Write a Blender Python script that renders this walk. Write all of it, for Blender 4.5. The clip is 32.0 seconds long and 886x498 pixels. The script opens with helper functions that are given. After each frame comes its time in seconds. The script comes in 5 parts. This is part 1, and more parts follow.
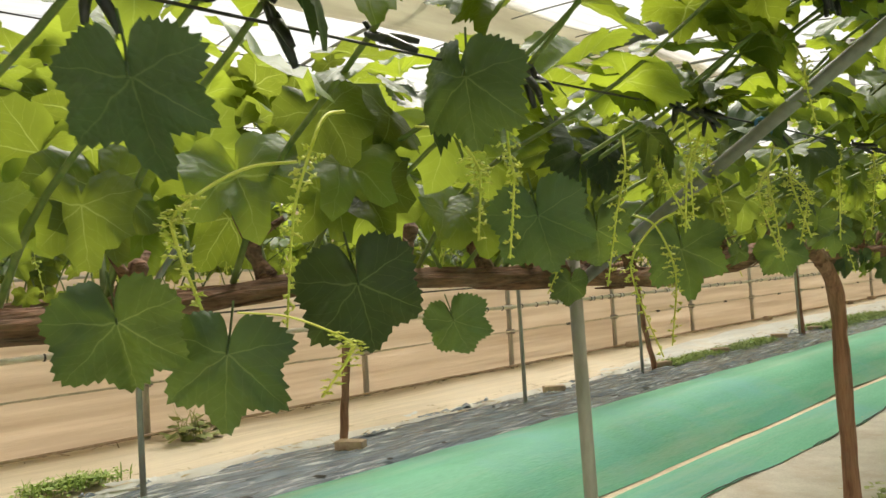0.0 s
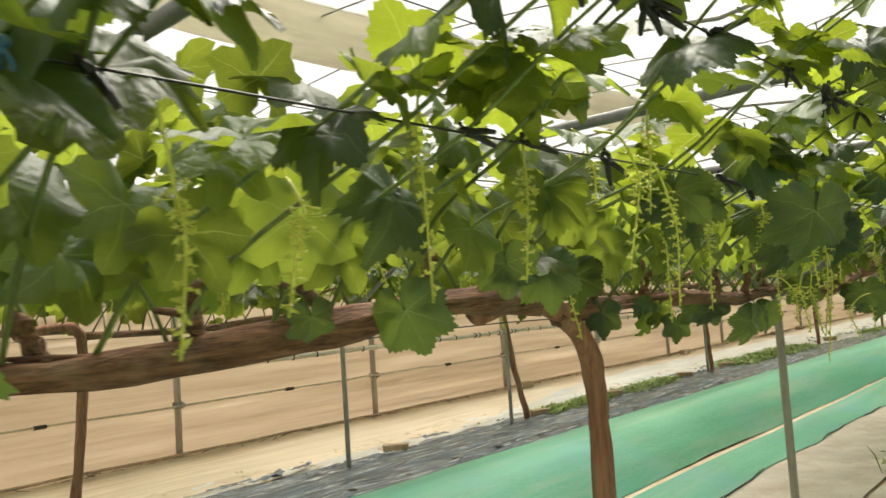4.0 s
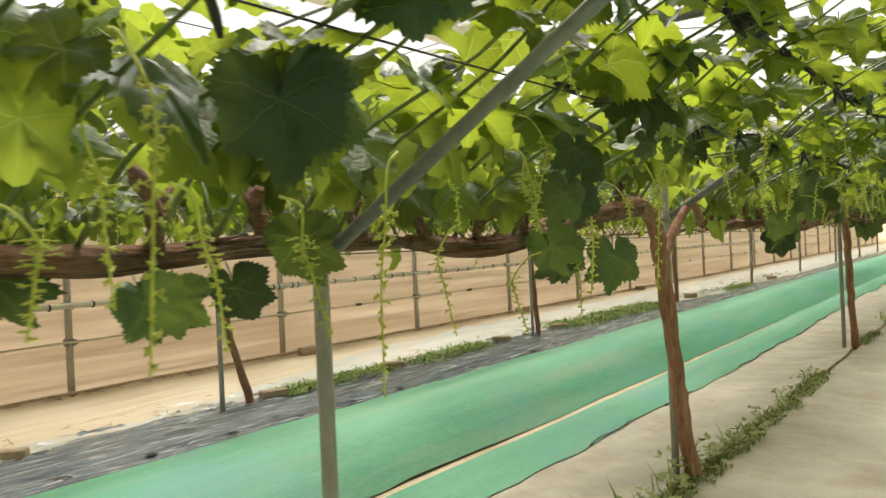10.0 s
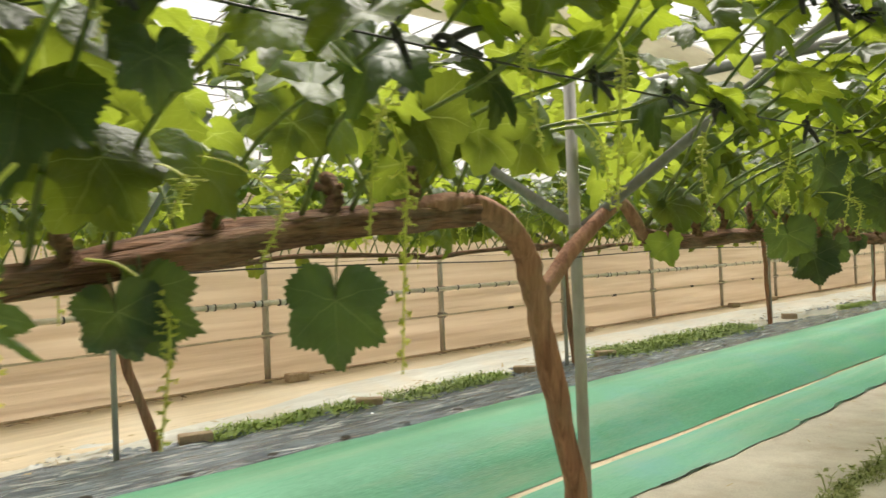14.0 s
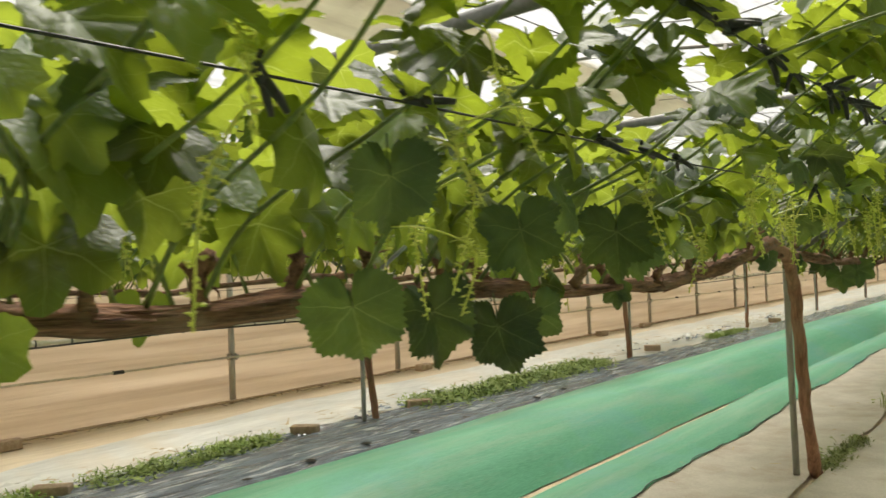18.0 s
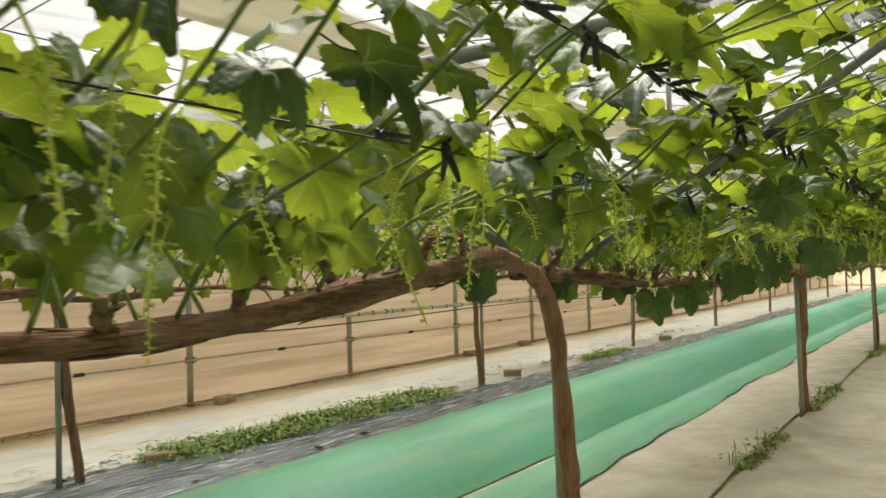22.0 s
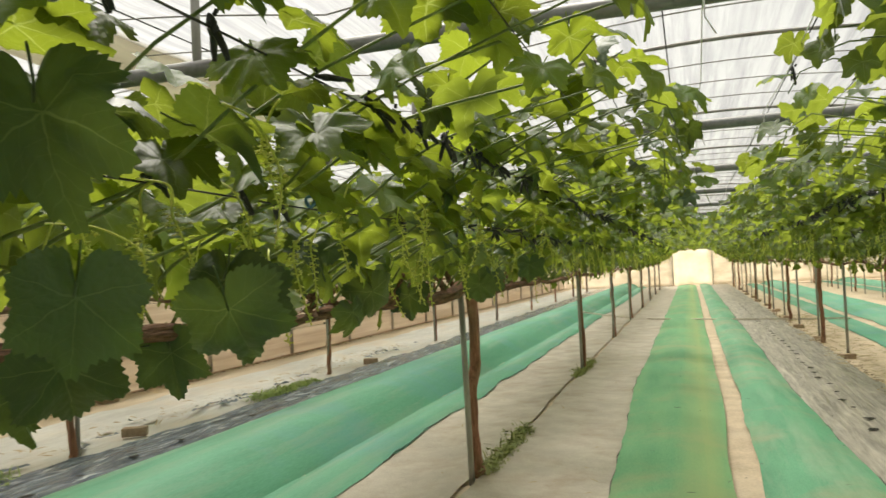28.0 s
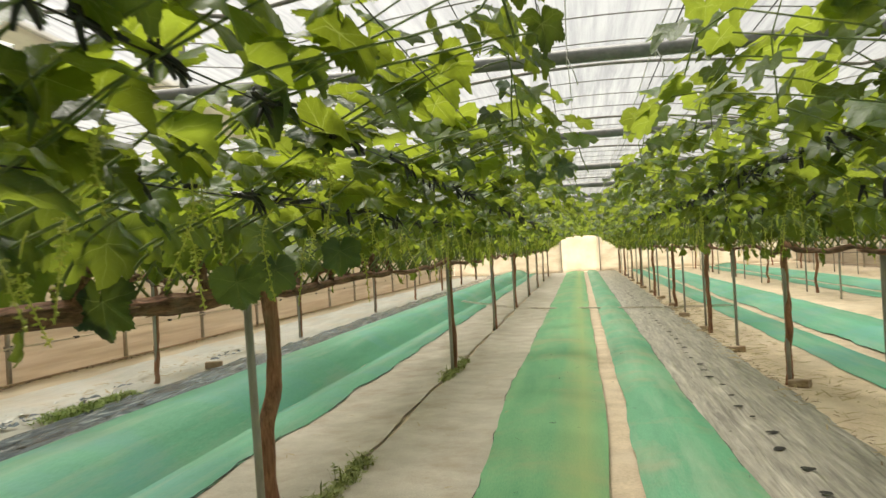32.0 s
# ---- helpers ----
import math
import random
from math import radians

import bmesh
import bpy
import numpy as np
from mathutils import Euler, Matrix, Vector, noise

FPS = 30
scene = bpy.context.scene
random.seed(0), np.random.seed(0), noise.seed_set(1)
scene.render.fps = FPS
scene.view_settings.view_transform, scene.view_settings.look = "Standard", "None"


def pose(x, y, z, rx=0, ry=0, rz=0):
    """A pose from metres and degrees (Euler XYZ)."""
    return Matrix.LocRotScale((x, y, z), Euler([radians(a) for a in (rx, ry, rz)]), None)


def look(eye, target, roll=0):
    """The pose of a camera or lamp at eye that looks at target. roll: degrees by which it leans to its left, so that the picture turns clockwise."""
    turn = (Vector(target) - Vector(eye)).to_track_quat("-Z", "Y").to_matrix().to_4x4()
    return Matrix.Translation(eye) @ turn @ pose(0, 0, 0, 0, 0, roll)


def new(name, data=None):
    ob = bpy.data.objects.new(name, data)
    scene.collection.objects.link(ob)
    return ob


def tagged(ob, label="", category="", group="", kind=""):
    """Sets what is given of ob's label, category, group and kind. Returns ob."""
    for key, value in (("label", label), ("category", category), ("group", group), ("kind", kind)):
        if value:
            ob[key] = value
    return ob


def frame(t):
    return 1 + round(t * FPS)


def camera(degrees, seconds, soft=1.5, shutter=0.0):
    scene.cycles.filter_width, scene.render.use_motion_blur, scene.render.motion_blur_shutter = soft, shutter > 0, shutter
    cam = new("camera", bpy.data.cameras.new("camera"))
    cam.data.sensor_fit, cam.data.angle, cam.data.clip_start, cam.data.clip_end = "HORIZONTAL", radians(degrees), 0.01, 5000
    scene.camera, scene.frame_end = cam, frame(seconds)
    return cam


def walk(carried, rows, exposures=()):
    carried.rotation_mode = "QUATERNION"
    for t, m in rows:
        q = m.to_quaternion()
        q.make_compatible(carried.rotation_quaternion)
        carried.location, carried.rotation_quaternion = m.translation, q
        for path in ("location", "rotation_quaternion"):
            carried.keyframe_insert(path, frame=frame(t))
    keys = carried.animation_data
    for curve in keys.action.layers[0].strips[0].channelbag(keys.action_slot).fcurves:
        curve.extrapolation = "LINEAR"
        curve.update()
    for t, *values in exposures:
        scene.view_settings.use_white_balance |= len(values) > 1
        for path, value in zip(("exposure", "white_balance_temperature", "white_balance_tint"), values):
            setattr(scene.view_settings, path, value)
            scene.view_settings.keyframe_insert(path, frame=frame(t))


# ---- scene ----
cam = camera(60.0, 32.0, 1.5, 0.4)
# seconds, x, y, z, yaw, pitch, roll
ROWS = [
    (0.0, 1.223, -16.537, 1.212, 45.62, 2.19, -3.57),
    (0.5, 1.204, -16.45, 1.205, 45.2, 1.78, -3.69),
    (1.0, 1.232, -16.251, 1.21, 44.7, 1.35, -3.6),
    (1.5, 1.286, -16.1, 1.206, 44.31, 0.85, -3.45),
    (2.0, 1.28, -15.914, 1.203, 43.88, 1.5, -3.23),
    (2.5, 1.268, -15.687, 1.229, 43.5, 2.77, -3.46),
    (3.0, 1.281, -15.404, 1.241, 42.93, 3.65, -3.6),
    (3.5, 1.265, -15.179, 1.254, 42.73, 3.94, -3.69),
    (5.5, 1.411, -14.369, 1.24, 40.74, 3.7, -5.44),
    (6.0, 1.369, -14.163, 1.211, 38.28, 3.62, -6.08),
    (6.5, 1.346, -13.965, 1.178, 36.61, 2.47, -6.18),
    (7.0, 1.348, -13.724, 1.195, 36.06, 1.57, -5.19),
    (7.5, 1.327, -13.566, 1.185, 35.7, 0.38, -4.56),
    (8.0, 1.282, -13.393, 1.19, 35.41, -0.19, -4.12),
    (8.5, 1.3, -13.191, 1.193, 35.51, -0.48, -3.48),
    (9.0, 1.342, -12.985, 1.204, 36.2, -0.59, -2.7),
    (9.5, 1.303, -12.774, 1.189, 36.72, -0.61, -2.52),
    (10.0, 1.272, -12.565, 1.195, 36.93, -0.5, -2.58),
    (10.5, 1.28, -12.322, 1.186, 37.65, -0.34, -2.02),
    (11.0, 1.294, -12.124, 1.176, 40.67, -0.06, -1.14),
    (11.5, 1.27, -11.918, 1.163, 41.45, -0.29, -0.96),
    (12.0, 1.261, -11.744, 1.174, 42.69, -0.6, -1.35),
    (12.5, 1.286, -11.491, 1.179, 44.97, -0.55, -1.29),
    (13.0, 1.316, -11.283, 1.185, 46.28, -0.73, -1.34),
    (13.5, 1.311, -11.088, 1.194, 46.74, -0.16, -1.51),
    (14.0, 1.319, -10.886, 1.2, 46.01, 0.39, -2.31),
    (14.5, 1.342, -10.615, 1.176, 44.83, 1.22, -2.42),
    (16.5, 1.225, -9.66, 1.293, 42.3, 2.16, -1.82),
    (17.0, 1.225, -9.455, 1.282, 41.95, 1.92, -1.93),
    (17.5, 1.203, -9.265, 1.291, 41.0, 1.6, -2.09),
    (18.0, 1.226, -9.13, 1.286, 39.87, 1.31, -2.14),
    (18.5, 1.3, -8.907, 1.295, 38.63, 0.86, -1.67),
    (19.0, 1.328, -8.703, 1.269, 37.3, 0.87, -1.52),
    (19.5, 1.318, -8.439, 1.277, 36.49, 0.77, -1.67),
    (20.0, 1.316, -8.157, 1.283, 36.08, 0.83, -1.69),
    (20.5, 1.332, -7.96, 1.291, 36.06, 0.79, -1.67),
    (21.0, 1.302, -7.713, 1.285, 36.07, 0.94, -1.8),
    (21.5, 1.292, -7.475, 1.288, 35.78, 1.28, -1.92),
    (22.0, 1.302, -7.21, 1.302, 35.3, 1.65, -1.52),
    (22.5, 1.264, -6.999, 1.291, 34.89, 2.02, -1.3),
    (23.0, 1.23, -6.761, 1.29, 33.92, 2.1, -1.83),
    (23.5, 1.278, -6.495, 1.285, 32.42, 1.98, -2.1),
    (24.0, 1.315, -6.272, 1.275, 30.49, 2.01, -2.34),
    (24.5, 1.308, -6.027, 1.264, 28.87, 1.95, -2.68),
    (25.0, 1.292, -5.754, 1.239, 27.09, 1.72, -3.03),
    (25.5, 1.307, -5.537, 1.268, 26.24, 1.22, -2.78),
    (27.5, 1.381, -4.971, 1.358, 20.52, 1.72, -2.48),
    (28.0, 1.363, -4.88, 1.348, 17.78, 1.63, -2.76),
    (28.5, 1.352, -4.848, 1.351, 14.62, 1.47, -2.7),
    (29.0, 1.366, -4.839, 1.331, 11.97, 1.32, -2.99),
    (29.5, 1.402, -4.831, 1.343, 10.04, 0.96, -3.35),
    (30.0, 1.433, -4.862, 1.343, 8.68, 0.53, -3.41),
    (30.5, 1.426, -4.859, 1.33, 7.73, 0.34, -3.21),
    (31.0, 1.428, -4.856, 1.33, 7.17, 0.2, -3.1),
    (31.3, 1.428, -4.83, 1.33, 7.0, 0.2, -3.1),
    (31.4, 1.428, -4.73, 1.33, 7.0, 0.2, -3.1),
    (31.5, 1.430, -4.54, 1.33, 7.2, 0.2, -3.1),
    (31.6, 1.433, -4.29, 1.33, 7.7, 0.22, -3.1),
    (31.7, 1.437, -4.03, 1.33, 8.4, 0.24, -3.1),
    (31.8, 1.442, -3.78, 1.33, 9.2, 0.26, -3.1),
    (31.9, 1.446, -3.58, 1.33, 9.8, 0.28, -3.1),
    (32.0, 1.45, -3.48, 1.33, 10.1, 0.3, -3.1),
]
EXPOSURES = [(0.0, 1.66, 6900.0, 8.5), (3.5, 1.73, 6900.0, 8.5), (8.0, 1.66, 6900.0, 8.5), (13.0, 1.78, 6900.0, 8.5), (17.0, 1.60, 6900.0, 8.5), (24.0, 1.42, 6900.0, 8.5), (29.0, 1.32, 6900.0, 8.5), (32.0, 1.32, 6900.0, 8.5)]
walk(cam, [(t, pose(x, y, z, 90 + pitch, 0, yaw) @ pose(0, 0, 0, 0, 0, roll)) for t, x, y, z, yaw, pitch, roll in ROWS], EXPOSURES)

# ---- world and light: a bright overcast sky over a film greenhouse ----
SUN_EL, SUN_ROT = 58.0, 325.0
world = bpy.data.worlds.new("sky")
scene.world = world
world.use_nodes = True
wn, wl = world.node_tree.nodes, world.node_tree.links
sky = wn.new("ShaderNodeTexSky")
sky.sky_type, sky.sun_disc = "NISHITA", False
sky.sun_elevation, sky.sun_rotation = radians(SUN_EL), radians(SUN_ROT)
sky.dust_density, sky.air_density = 4.0, 1.2
grey = wn.new("ShaderNodeHueSaturation")
grey.inputs["Saturation"].default_value = 0.25
wl.new(sky.outputs[0], grey.inputs["Color"])
wl.new(grey.outputs[0], wn["Background"].inputs["Color"])
wn["Background"].inputs["Strength"].default_value = 0.052
sun = new("sun", bpy.data.lights.new("sun", "SUN"))
sun.data.energy, sun.data.angle, sun.data.color = 3.8, radians(32), (1.0, 0.965, 0.90)
sun.matrix_world = look((0, 0, 30), (-math.sin(radians(SUN_ROT)) * 20, -math.cos(radians(SUN_ROT)) * 20, 30 - 20 * math.tan(radians(SUN_EL))))

RNG = random.Random(11)


# ---- materials ----
def shader(name):
    m = bpy.data.materials.new(name)
    m.use_nodes = True
    return m, m.node_tree.nodes, m.node_tree.links, m.node_tree.nodes["Principled BSDF"]


def add(n, kind, **values):
    node = n.new(kind)
    for key, value in values.items():
        node.inputs[key.replace("_", " ")].default_value = value
    return node


def surface(name, low, high, scale=8.0, rough=0.7, metal=0.0, bump=0.3, stretch=(1, 1, 1), detail=6.0, fine=60.0, stain=None, stain_scale=0.7, amount=0.5, spread=0.0):
    """Two-scale noise between two colours, with stains, fine relief and an optional shift from object to object."""
    m, n, l, p = shader(name)
    at = n.new("ShaderNodeNewGeometry")
    mp = n.new("ShaderNodeMapping")
    mp.inputs["Scale"].default_value = stretch
    l.new(at.outputs["Position"], mp.inputs["Vector"])
    a = add(n, "ShaderNodeTexNoise", Scale=scale, Detail=detail, Roughness=0.6)
    b = add(n, "ShaderNodeTexNoise", Scale=fine, Detail=4.0)
    l.new(mp.outputs[0], a.inputs["Vector"])
    l.new(mp.outputs[0], b.inputs["Vector"])
    mix = n.new("ShaderNodeMixRGB")
    mix.inputs[1].default_value, mix.inputs[2].default_value = (*low, 1), (*high, 1)
    mean = n.new("ShaderNodeMixRGB")
    mean.inputs[0].default_value = 0.35
    l.new(a.outputs["Fac"], mean.inputs[1])
    l.new(b.outputs["Fac"], mean.inputs[2])
    ramp = n.new("ShaderNodeValToRGB")
    ramp.color_ramp.elements[0].position, ramp.color_ramp.elements[1].position = 0.36, 0.64
    l.new(mean.outputs[0], ramp.inputs[0])
    l.new(ramp.outputs[0], mix.inputs[0])
    colour = mix.outputs[0]
    if stain:
        c = add(n, "ShaderNodeTexNoise", Scale=stain_scale, Detail=7.0, Roughness=0.65)
        l.new(at.outputs["Position"], c.inputs["Vector"])
        cr = n.new("ShaderNodeValToRGB")
        cr.color_ramp.elements[0].position, cr.color_ramp.elements[1].position = 0.48, 0.68
        cr.color_ramp.elements[1].color = (amount, amount, amount, 1)
        l.new(c.outputs["Fac"], cr.inputs[0])
        over = n.new("ShaderNodeMixRGB")
        over.inputs[2].default_value = (*stain, 1)
        l.new(cr.outputs[0], over.inputs[0])
        l.new(colour, over.inputs[1])
        colour = over.outputs[0]
    if spread:
        info = n.new("ShaderNodeObjectInfo")
        rng = n.new("ShaderNodeMapRange")
        rng.inputs["To Min"].default_value, rng.inputs["To Max"].default_value = 1 - spread, 1 + spread
        l.new(info.outputs["Random"], rng.inputs["Value"])
        hs = n.new("ShaderNodeHueSaturation")
        l.new(rng.outputs[0], hs.inputs["Value"])
        l.new(colour, hs.inputs["Color"])
        colour = hs.outputs[0]
    l.new(colour, p.inputs["Base Color"])
    p.inputs["Roughness"].default_value, p.inputs["Metallic"].default_value = rough, metal
    if bump:
        bp = n.new("ShaderNodeBump")
        bp.inputs["Strength"].default_value, bp.inputs["Distance"].default_value = bump, 0.02
        l.new(mean.outputs[0], bp.inputs["Height"])
        l.new(bp.outputs[0], p.inputs["Normal"])
    return m


def leaf_material(name, top, glow, islands, thin_part=0.43, clear_vein=0.30, gloss=0.24):
    """Vine leaf: waxy green, light shining through, pale veins laid out on the blade's own UV plane."""
    m, n, l, p = shader(name)
    uv = n.new("ShaderNodeUVMap")
    uv.uv_map = "blade"
    sep = n.new("ShaderNodeSeparateXYZ")
    sway = add(n, "ShaderNodeTexNoise", Scale=2.6, Detail=2.0)
    l.new(uv.outputs[0], sway.inputs["Vector"])
    pull = n.new("ShaderNodeVectorMath")
    pull.operation = "MULTIPLY_ADD"
    pull.inputs[1].default_value, pull.inputs[2].default_value = (0.16, 0.16, 0.0), (-0.08, -0.08, 0.0)
    l.new(sway.outputs["Color"], pull.inputs[0])
    bent = n.new("ShaderNodeVectorMath")
    bent.operation = "ADD"
    l.new(uv.outputs[0], bent.inputs[0])
    l.new(pull.outputs[0], bent.inputs[1])
    l.new(bent.outputs[0], sep.inputs[0])

    def calc(op, a, b=None, c=None):
        node = n.new("ShaderNodeMath")
        node.operation = op
        for k, v in enumerate((a, b, c)):
            if v is None:
                continue
            if isinstance(v, (int, float)):
                node.inputs[k].default_value = v
            else:
                l.new(v, node.inputs[k])
        return node.outputs[0]

    vein = None
    for deg in (0, 52, -52, 108, -108):
        c, s = math.cos(radians(deg)), math.sin(radians(deg))
        along = calc("ADD", calc("MULTIPLY", sep.outputs[0], s), calc("MULTIPLY", sep.outputs[1], c))
        off = calc("ABSOLUTE", calc("SUBTRACT", calc("MULTIPLY", sep.outputs[0], c), calc("MULTIPLY", sep.outputs[1], s)))
        main = calc("MULTIPLY", calc("LESS_THAN", off, calc("MULTIPLY_ADD", along, -0.010, 0.0125)), calc("GREATER_THAN", along, 0.0))
        rib = calc("ABSOLUTE", calc("SUBTRACT", calc("FRACT", calc("MULTIPLY", calc("SUBTRACT", along, calc("MULTIPLY", off, 0.9)), 5.5)), 0.5))
        side = calc("MULTIPLY", calc("MULTIPLY", calc("LESS_THAN", rib, 0.022), calc("GREATER_THAN", along, calc("MULTIPLY", off, 1.7))), 0.40)
        both = calc("MAXIMUM", main, side)
        vein = both if vein is None else calc("MAXIMUM", vein, both)
    if islands:
        rand = n.new("ShaderNodeNewGeometry").outputs["Random Per Island"]
    else:
        rand = n.new("ShaderNodeObjectInfo").outputs["Random"]
    geo = n.new("ShaderNodeNewGeometry")
    blot = add(n, "ShaderNodeTexNoise", Scale=26.0, Detail=5.0)
    l.new(geo.outputs["Position"], blot.inputs["Vector"])
    fac = calc("MULTIPLY_ADD", blot.outputs["Fac"], 0.4, calc("MULTIPLY", rand, 0.8))
    base = n.new("ShaderNodeValToRGB")
    base.color_ramp.elements[0].color, base.color_ramp.elements[1].color = (*[v * 0.45 for v in top], 1), (*[v * 1.35 for v in top], 1)
    base.color_ramp.elements[0].position, base.color_ramp.elements[1].position = 0.15, 0.95
    l.new(fac, base.inputs[0])
    veined = n.new("ShaderNodeMixRGB")
    veined.inputs[2].default_value = (0.30, 0.36, 0.13, 1)
    l.new(calc("MULTIPLY", vein, clear_vein), veined.inputs[0])
    l.new(base.outputs[0], veined.inputs[1])
    l.new(veined.outputs[0], p.inputs["Base Color"])
    p.inputs["Roughness"].default_value = 0.46
    p.inputs["Specular IOR Level"].default_value = gloss
    thin = n.new("ShaderNodeValToRGB")
    thin.color_ramp.elements[0].color, thin.color_ramp.elements[1].color = (*[v * 0.52 for v in glow], 1), (*[min(1.0, v * 1.30) for v in glow], 1)
    l.new(fac, thin.inputs[0])
    lit = n.new("ShaderNodeMixRGB")
    lit.inputs[2].default_value = (0.75, 0.85, 0.30, 1)
    l.new(calc("MULTIPLY", vein, 0.40), lit.inputs[0])
    l.new(thin.outputs[0], lit.inputs[1])
    tr = n.new("ShaderNodeBsdfTranslucent")
    l.new(lit.outputs[0], tr.inputs["Color"])
    bump = n.new("ShaderNodeBump")
    bump.inputs["Strength"].default_value, bump.inputs["Distance"].default_value = 0.5, 0.005
    quilt = add(n, "ShaderNodeTexVoronoi", Scale=9.0)
    l.new(bent.outputs[0], quilt.inputs["Vector"])
    l.new(calc("SUBTRACT", calc("MULTIPLY_ADD", quilt.outputs["Distance"], -0.55, calc("MULTIPLY", blot.outputs["Fac"], 0.7)), calc("MULTIPLY", vein, 0.6)), bump.inputs["Height"])
    l.new(bump.outputs[0], p.inputs["Normal"])
    mx = n.new("ShaderNodeMixShader")
    mx.inputs[0].default_value = thin_part
    l.new(p.outputs[0], mx.inputs[1])
    l.new(tr.outputs[0], mx.inputs[2])
    l.new(mx.outputs[0], n["Material Output"].inputs["Surface"])
    return m


def film_material(name, colour, clear, dirt, scale, stretch=(1, 1, 1), thick=0.5):
    """Greenhouse film: part clear, part milky and letting light through, with dirt that on the side walls also paints
    fold shading.
    """
    m, n, l, p = shader(name)
    geo = n.new("ShaderNodeNewGeometry")
    mp = n.new("ShaderNodeMapping")
    mp.inputs["Scale"].default_value = stretch
    l.new(geo.outputs["Position"], mp.inputs["Vector"])
    a = add(n, "ShaderNodeTexNoise", Scale=scale, Detail=8.0, Roughness=0.65)
    l.new(mp.outputs[0], a.inputs["Vector"])
    ramp = n.new("ShaderNodeValToRGB")
    ramp.color_ramp.elements[0].color, ramp.color_ramp.elements[1].color = (*dirt, 1), (*colour, 1)
    ramp.color_ramp.elements[0].position, ramp.color_ramp.elements[1].position = 0.34, 0.6
    l.new(a.outputs["Fac"], ramp.inputs[0])
    l.new(ramp.outputs[0], p.inputs["Base Color"])
    p.inputs["Roughness"].default_value = 0.35
    tr, cl = n.new("ShaderNodeBsdfTranslucent"), n.new("ShaderNodeBsdfTransparent")
    l.new(ramp.outputs[0], tr.inputs["Color"])
    milk, out = n.new("ShaderNodeMixShader"), n.new("ShaderNodeMixShader")
    milk.inputs[0].default_value, out.inputs[0].default_value = 1 - thick, clear
    bump = n.new("ShaderNodeBump")
    bump.inputs["Strength"].default_value, bump.inputs["Distance"].default_value = 0.5, 0.03
    l.new(a.outputs["Fac"], bump.inputs["Height"])
    l.new(bump.outputs[0], p.inputs["Normal"])
    l.new(bump.outputs[0], tr.inputs["Normal"])
    l.new(p.outputs[0], milk.inputs[1])
    l.new(tr.outputs[0], milk.inputs[2])
    l.new(milk.outputs[0], out.inputs[1])
    l.new(cl.outputs[0], out.inputs[2])
    l.new(out.outputs[0], n["Material Output"].inputs["Surface"])
    return m


LEAF = leaf_material("vine_leaf", (0.046, 0.080, 0.036), (0.395, 0.49, 0.038), False, 0.45, 0.30, 0.22)
OLD_LEAF = leaf_material("old_vine_leaf", (0.046, 0.080, 0.043), (0.24, 0.33, 0.027), False, 0.17, 0.12, 0.36)
FOLIAGE = leaf_material("vine_foliage", (0.050, 0.084, 0.042), (0.385, 0.475, 0.046), True, 0.44, 0.26, 0.22)
BARK = surface("vine_bark", (0.060, 0.027, 0.017), (0.36, 0.185, 0.11), 16, 0.92, bump=1.0, stretch=(4.0, 0.32, 3.2), fine=60, spread=0.12, stain=(0.38, 0.29, 0.22), stain_scale=9.0, amount=0.35)
TRUNK_BARK = surface("trunk_bark", (0.17, 0.074, 0.044), (0.45, 0.225, 0.14), 14, 0.9, bump=0.8, stretch=(2.4, 2.4, 0.16), fine=60, spread=0.12, stain=(0.36, 0.27, 0.19), stain_scale=5.0, amount=0.35)
SHOOT = surface("green_shoot", (0.085, 0.135, 0.035), (0.21, 0.25, 0.07), 20, 0.55, bump=0.2, spread=0.2)
BUD = surface("flower_bud", (0.50, 0.55, 0.07), (0.74, 0.74, 0.18), 40, 0.6, bump=0.2, spread=0.15)
CLIP = surface("black_plastic", (0.012, 0.012, 0.013), (0.03, 0.03, 0.032), 30, 0.42, bump=0.1)
ARM_STEEL = surface("dull_arm_pipe", (0.17, 0.172, 0.168), (0.30, 0.30, 0.29), 9, 0.55, 0.1, bump=0.15, stain=(0.22, 0.19, 0.16), stain_scale=3.0, amount=0.5)
STEEL = surface("galvanised_steel", (0.29, 0.275, 0.25), (0.45, 0.43, 0.395), 9, 0.55, 0.05, bump=0.15, stretch=(1, 1, 0.3), stain=(0.30, 0.24, 0.19), stain_scale=3.0, amount=0.5)
DULL_STEEL = surface("weathered_pipe", (0.24, 0.22, 0.20), (0.44, 0.42, 0.38), 8, 0.7, 0.1, bump=0.2, stain=(0.16, 0.11, 0.08), stain_scale=4.0, amount=0.6)
WIRE = surface("dark_wire", (0.03, 0.03, 0.03), (0.07, 0.065, 0.06), 20, 0.6, 0.3, bump=0)
STRING = surface("white_string", (0.55, 0.54, 0.5), (0.75, 0.74, 0.7), 30, 0.8, bump=0)
HOSE = surface("tan_hose", (0.42, 0.36, 0.27), (0.62, 0.56, 0.45), 12, 0.6, bump=0.1)
BRICK = surface("concrete_brick", (0.36, 0.25, 0.17), (0.55, 0.42, 0.31), 18, 0.9, bump=0.6, spread=0.15)
SOIL = surface("dry_soil", (0.47, 0.37, 0.255), (0.74, 0.605, 0.44), 3.0, 0.95, bump=0.9, fine=45, stain=(0.66, 0.56, 0.43), stain_scale=1.1, amount=0.7)
GREEN = surface("green_ground_fabric", (0.052, 0.27, 0.150), (0.125, 0.41, 0.25), 2.2, 0.62, bump=0.35, stretch=(1.6, 0.16, 1.0), fine=110, stain=(0.10, 0.33, 0.30), stain_scale=0.8, amount=0.8)
